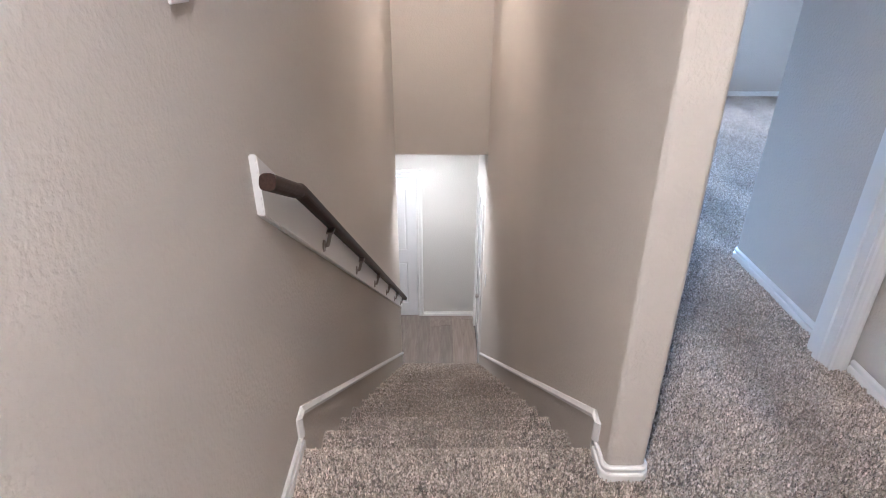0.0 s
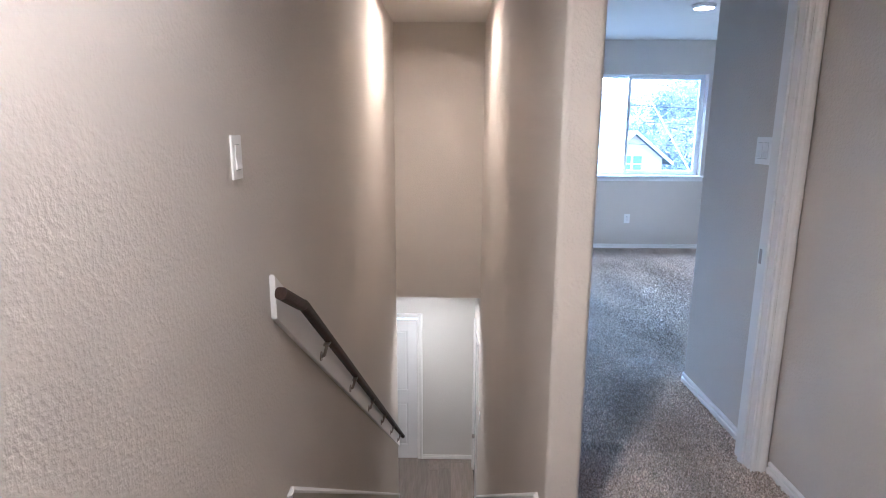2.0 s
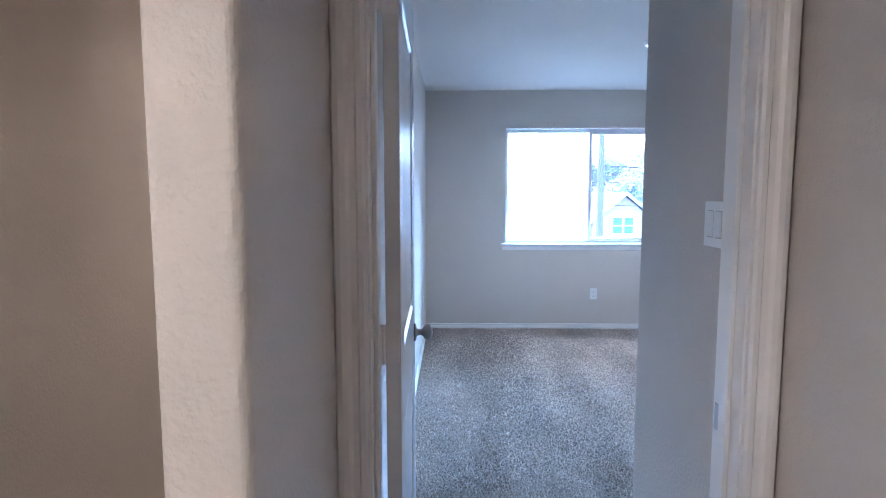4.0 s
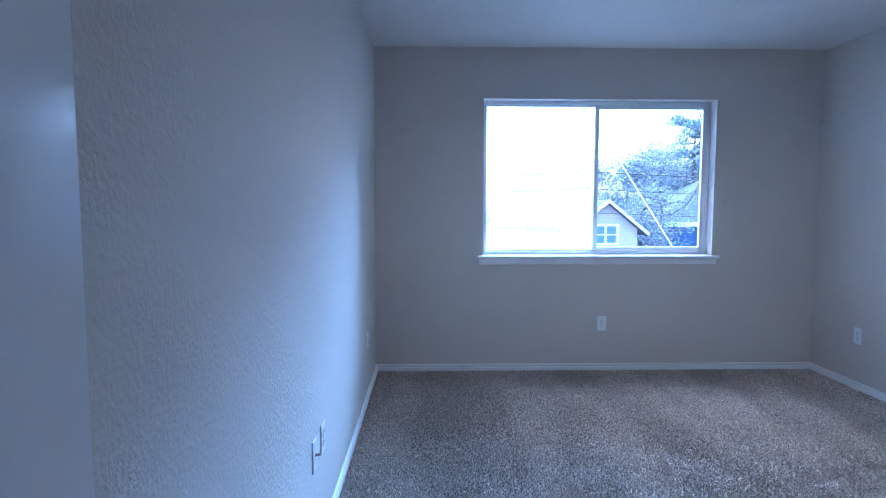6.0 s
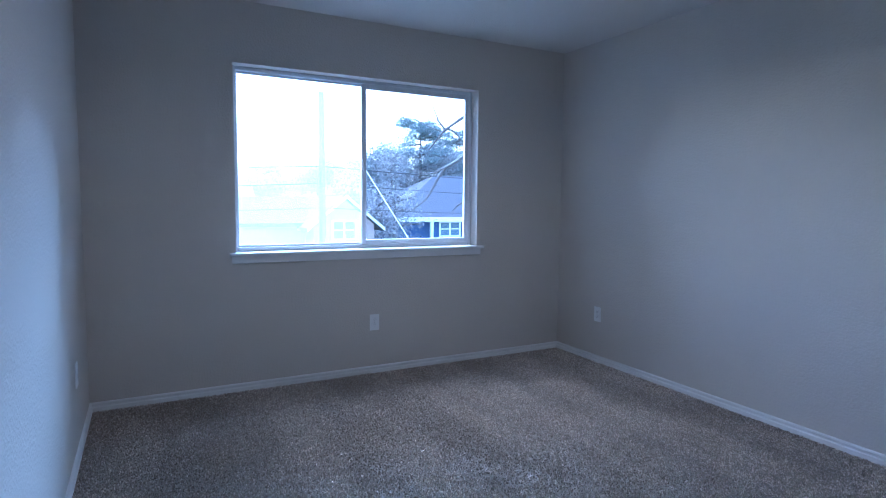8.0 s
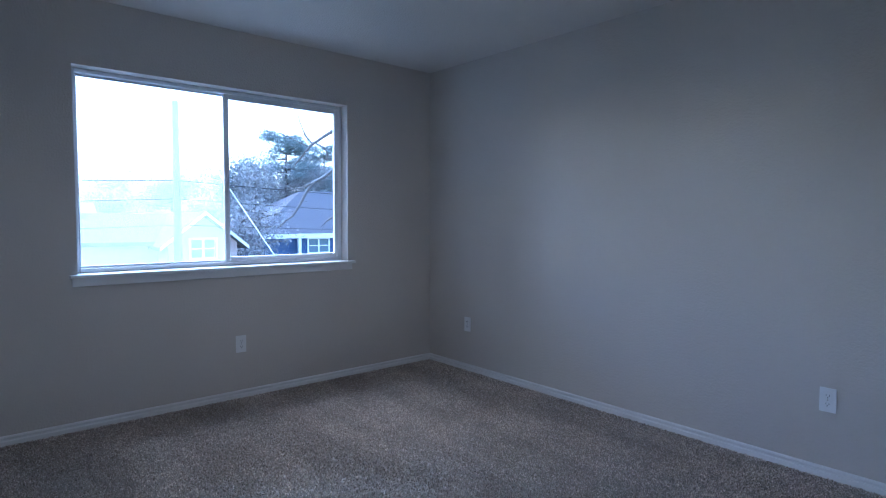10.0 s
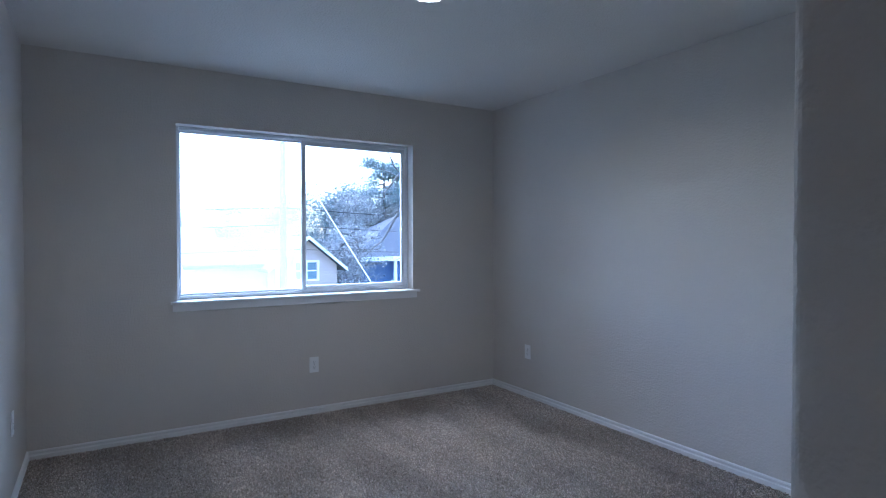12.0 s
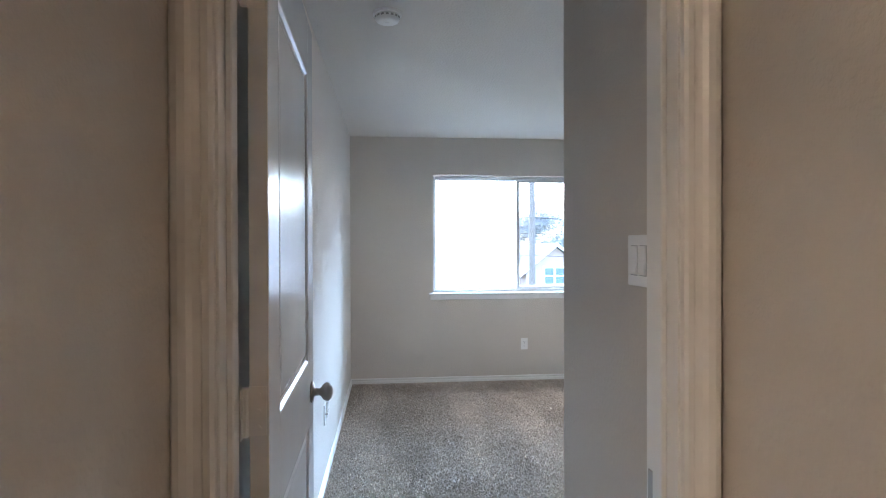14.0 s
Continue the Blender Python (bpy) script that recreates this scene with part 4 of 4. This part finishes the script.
house_window(cream, -1.2, 41, -1.6, 0.8, 0.9, 1)
wing = house("cream_wing", 0.2, 5.6, 36.5, 41, -0.9, 0.6, "y", BEIGE_SIDING, PALE_ROOF, "cream gabled garage wing")
house_window(wing, 2.9, 36.5, -2.0, 0.9, 0.9, 1)

pole = thing("utility_pole", pose(7.4, 26, GROUND), "weathered wooden utility pole with a guy wire", "utility pole")
part("post", tube(bmesh.new(), (0, 0, 0), (0, 0, 8.9), 0.17, 0.12, 14), POLE_WOOD, pole, smooth=False)
part("guy_wire", tube(bmesh.new(), (0.1, -0.1, 8.4), (1.75, -10.2, 0.0), 0.016, n=6), GUY, pole, "pale sheathed guy wire")


def cable(x0, y0, z0, x1, y1, z1, sag, r=0.012):
    bm = bmesh.new()
    pts = [(x0 + (x1 - x0) * i / 14, y0 + (y1 - y0) * i / 14, z0 + (z1 - z0) * i / 14 - sag * 4 * (i / 14) * (1 - i / 14)) for i in range(15)]
    for a, b in zip(pts, pts[1:]):
        tube(bm, a, b, r, n=5, caps=False)
    return tagged(part("overhead_cable", bm, CABLE), "thin black overhead cable along the road", "cable", "overhead cables")


for z, sag, r in ((2.6, 0.5, 0.02), (1.9, 0.5, 0.014), (0.9, 0.35, 0.014)):
    cable(-30, 26, z, 7.4, 26, z, sag, r)
    cable(7.4, 26, z, 46, 25, z - 0.2, sag, r)


def limb(bm, p, d, length, r, depth, gen, bend=0.35, tips=None):
    p, d = Vector(p), Vector(d).normalized()
    n = 3
    for i in range(n):
        q = p + d * (length / n)
        tube(bm, p, q, r * (1 - 0.25 * i / n), r * (1 - 0.25 * (i + 1) / n), 6 if depth > 1 else 4, False)
        p = q
        d = (d + Vector((gen.uniform(-1, 1), gen.uniform(-1, 1), gen.uniform(-0.4, 0.7))) * bend * 0.4).normalized()
    if tips is not None:
        tips.append(p.copy())
    if depth:
        for _ in range(gen.choice((2, 3))):
            e = (d + Vector((gen.uniform(-1, 1), gen.uniform(-1, 1), gen.uniform(-0.5, 0.9))) * bend * 2).normalized()
            limb(bm, p, e, length * gen.uniform(0.55, 0.8), r * 0.6, depth - 1, gen, bend, tips)


def needles(centres, spread, count, size, gen):
    """Many small leaf triangles in clumps round the given centres."""
    c = np.array(centres)
    pick = c[gen.integers(0, len(c), count)]
    off = gen.normal(size=(count, 3)) * spread
    mid = pick + off
    tri = gen.normal(size=(count, 3, 3)) * size
    v = (mid[:, None] + tri).reshape(-1, 3)
    return v.tolist(), np.arange(count * 3).reshape(-1, 3).tolist()


def tree(name, x, y, height, crown_r, kind, seed, label, mat, count=2600):
    g, gen = random.Random(seed), np.random.default_rng(seed)
    e = thing(name, pose(x, y, GROUND), label, "tree", "trees behind the houses")
    bm = bmesh.new()
    tips = []
    steps = 6
    for i in range(steps):
        a, b = height * 0.95 * i / steps, height * 0.95 * (i + 1) / steps
        tube(bm, (0, 0, a), (0, 0, b), 0.28 * (1 - 0.14 * i), 0.28 * (1 - 0.14 * (i + 1)), 8, False)
    part("trunk", bm, BARK, e)
    low = 0.5 if kind == "pine" else 0.15
    for i in range(22 if kind == "pine" else 20):
        f = low + (1 - low) * math.sqrt(g.random()) if kind == "pine" else g.uniform(low, 1.0)
        a = g.uniform(0, 2 * math.pi)
        wide = crown_r * (1.15 - 0.6 * ((f - low) / (1 - low)) ** 1.5) * g.uniform(0.6, 1.1)
        p = Vector((0, 0, height * f * 0.95))
        q = p + Vector((math.cos(a) * wide, math.sin(a) * wide, g.uniform(-0.1, 0.5)))
        part("limb", tube(bmesh.new(), p, q, 0.07, 0.02, 5, False), BARK, e)
        for k in (0.55, 0.8, 1.0):
            tips.append(p.lerp(q, k) + Vector((g.uniform(-0.3, 0.3), g.uniform(-0.3, 0.3), g.uniform(0, 0.3))))
    v, f = needles(tips, (0.42, 0.42, 0.17) if kind == "pine" else (0.8, 0.8, 0.7), int(count * 4.5), 0.045 if kind == "pine" else 0.058, gen)
    me = bpy.data.meshes.new("crown")
    me.from_pydata(v, [], f)
    me.materials.append(mat)
    crown = new("crown", me)
    crown.parent = e
    return e


tree("pine_tree", 20.9, 45, 11.3, 2.7, "pine", 5, "tall pine with a ragged open crown", PINE, 4200)
tree("pine_tree", 26.5, 49, 10.8, 3.4, "pine", 8, "tall pine behind the navy house", PINE, 3600)
for i, (x, y, h, r) in enumerate([(18.4, 45, 8.0, 3.2), (16.6, 47, 8.0, 3.0), (22.8, 45.5, 7.9, 3.2), (27.5, 46, 8.2, 3.4), (15.2, 55, 8.2, 3.6), (25.6, 45, 8.2, 3.6), (30.5, 46, 9.0, 4.0), (21.5, 52, 9.2, 3.8), (28.5, 54, 9.6, 4.0), (35.5, 50, 9.5, 4.2), (11.5, 60, 8.0, 3.6)]):
    tree("evergreen_tree", x, y, h, r, "full", 20 + i, "dense dark evergreen behind the houses", PINE if i % 2 else BRUSH, 6500)
for i, (x, y, h, r) in enumerate([(4.0, 62, 7.6, 4.0), (-4.0, 60, 7.2, 4.2), (-12.0, 64, 7.8, 4.4), (8.0, 66, 8.6, 4.4), (-20, 62, 7.8, 4.6)]):
    tree("bare_tree", x, y, h, r, "full", 40 + i, "greyish winter tree behind the cream house", BRUSH, 1800)
for i, (x, y, h, r, n) in enumerate([(12.9, 34.0, 4.4, 1.7, 1900), (14.2, 34.4, 5.2, 2.0, 1300)]):
    tree("bare_tree", x, y, h, r, "full" if i == 0 else "pine", 60 + i, "thin leafless brushy tree beside the navy house", BRUSH, n if i == 0 else n // 5)
near = thing("bare_oak", pose(8.35, 13.5, GROUND), "leafless oak with crooked grey branches", "tree")
g = random.Random(11)
bm = bmesh.new()
tube(bm, (0, 0, 0), (0.05, 0.1, 3.4), 0.24, 0.19, 10, False)
tube(bm, (0.05, 0.1, 3.4), (0.1, 0.1, 6.6), 0.19, 0.12, 10, False)
part("trunk", bm, BARK, near)


def crooked(path, r0, r1, seed):
    """One crooked branch along a few bends, tapering, with short twigs at the bends."""
    w = random.Random(seed)
    bm = bmesh.new()
    pts = [Vector(path[0])]
    for q in path[1:]:
        a, q = pts[-1], Vector(q)
        pts += [a.lerp(q, 0.5) + Vector((w.uniform(-1, 1), w.uniform(-1, 1), w.uniform(-1, 1))) * 0.045, q]
    for k, (a, b) in enumerate(zip(pts, pts[1:])):
        f, h = k / (len(pts) - 1), (k + 1) / (len(pts) - 1)
        tube(bm, a, b, r0 + (r1 - r0) * f, r0 + (r1 - r0) * h, 6, False)
        if k:
            d = (b - a).normalized() + Vector((w.uniform(-1, 1), w.uniform(-1, 1), w.uniform(-0.8, 1)))
            e = a + d.normalized() * w.uniform(0.12, 0.3)
            tube(bm, a, e, r1 * 0.7, r1 * 0.35, 4, False)
    return bm


for n, (path, r0, r1) in enumerate([
        ([(0.08, 0.1, 6.5), (-0.6, 0.1, 6.45), (-1.34, 0.0, 6.35), (-1.87, 0.05, 5.98), (-2.19, 0.1, 5.58)], 0.07, 0.014),
        ([(-1.83, 0.05, 6.04), (-2.06, 0.1, 6.42), (-2.25, 0.1, 6.75)], 0.02, 0.008),
        ([(-1.75, 0.02, 6.03), (-1.52, 0.0, 5.9), (-1.48, 0.0, 5.62)], 0.022, 0.008),
        ([(-1.92, 0.05, 5.97), (-2.18, 0.1, 6.07), (-2.5, 0.1, 6.19)], 0.012, 0.005),
        ([(0.06, 0.1, 5.7), (-0.7, 0.1, 5.75), (-1.37, 0.0, 5.53), (-1.84, 0.0, 5.23), (-2.09, 0.0, 4.86), (-2.31, 0.0, 4.54), (-2.62, 0.0, 4.31)], 0.06, 0.012),
        ([(-1.84, 0.0, 5.24), (-2.31, 0.1, 5.09)], 0.016, 0.006),
        ([(0.08, 0.1, 4.8), (-0.8, 0.1, 4.75), (-1.35, 0.0, 4.55), (-1.6, 0.1, 4.33)], 0.05, 0.008),
        ([(0.1, 0.1, 6.5), (0.2, 0.0, 7.4), (-0.1, 0.2, 8.4)], 0.11, 0.03),
        ([(0.1, 0.1, 6.2), (0.9, 0.2, 6.9), (1.7, 0.1, 7.2)], 0.08, 0.02)]):
    part("limb", crooked(path, r0, r1, 70 + n), BARK, near)

# ---------------------------------------------------------------- plank floor of the lower hall
deck = setting("floor_lower", one_box(LX0, LX1 + 0.12, 4.72, LOW_Y + 0.12, LOW_Z - 0.1, LOW_Z - 0.006), SUBFLOOR, "grey-brown vinyl plank floor")
plank_bm = one_box(-0.0745, 0.0745, -0.609, 0.609, -0.006, 0.0, bevel=0.0012)
plank_me = bpy.data.meshes.new("plank")
plank_bm.to_mesh(plank_me)
plank_bm.free()
plank_me.materials.append(PLANK)
pr = random.Random(2)
for i in range(10):
    y = 5.45 - pr.uniform(0, 1.2)
    while y < LOW_Y:
        o = new("plank", plank_me)
        o.parent = deck
        ya, yb = max(y, 5.50), min(y + 1.22, LOW_Y - 0.001)
        if yb - ya > 0.05:
            o.location = (LX1 - 0.078 - 0.15 * i, (ya + yb) / 2, LOW_Z)
            o.scale = (1, (yb - ya) / 1.22, 1)
        else:
            bpy.data.objects.remove(o)
        y += 1.22
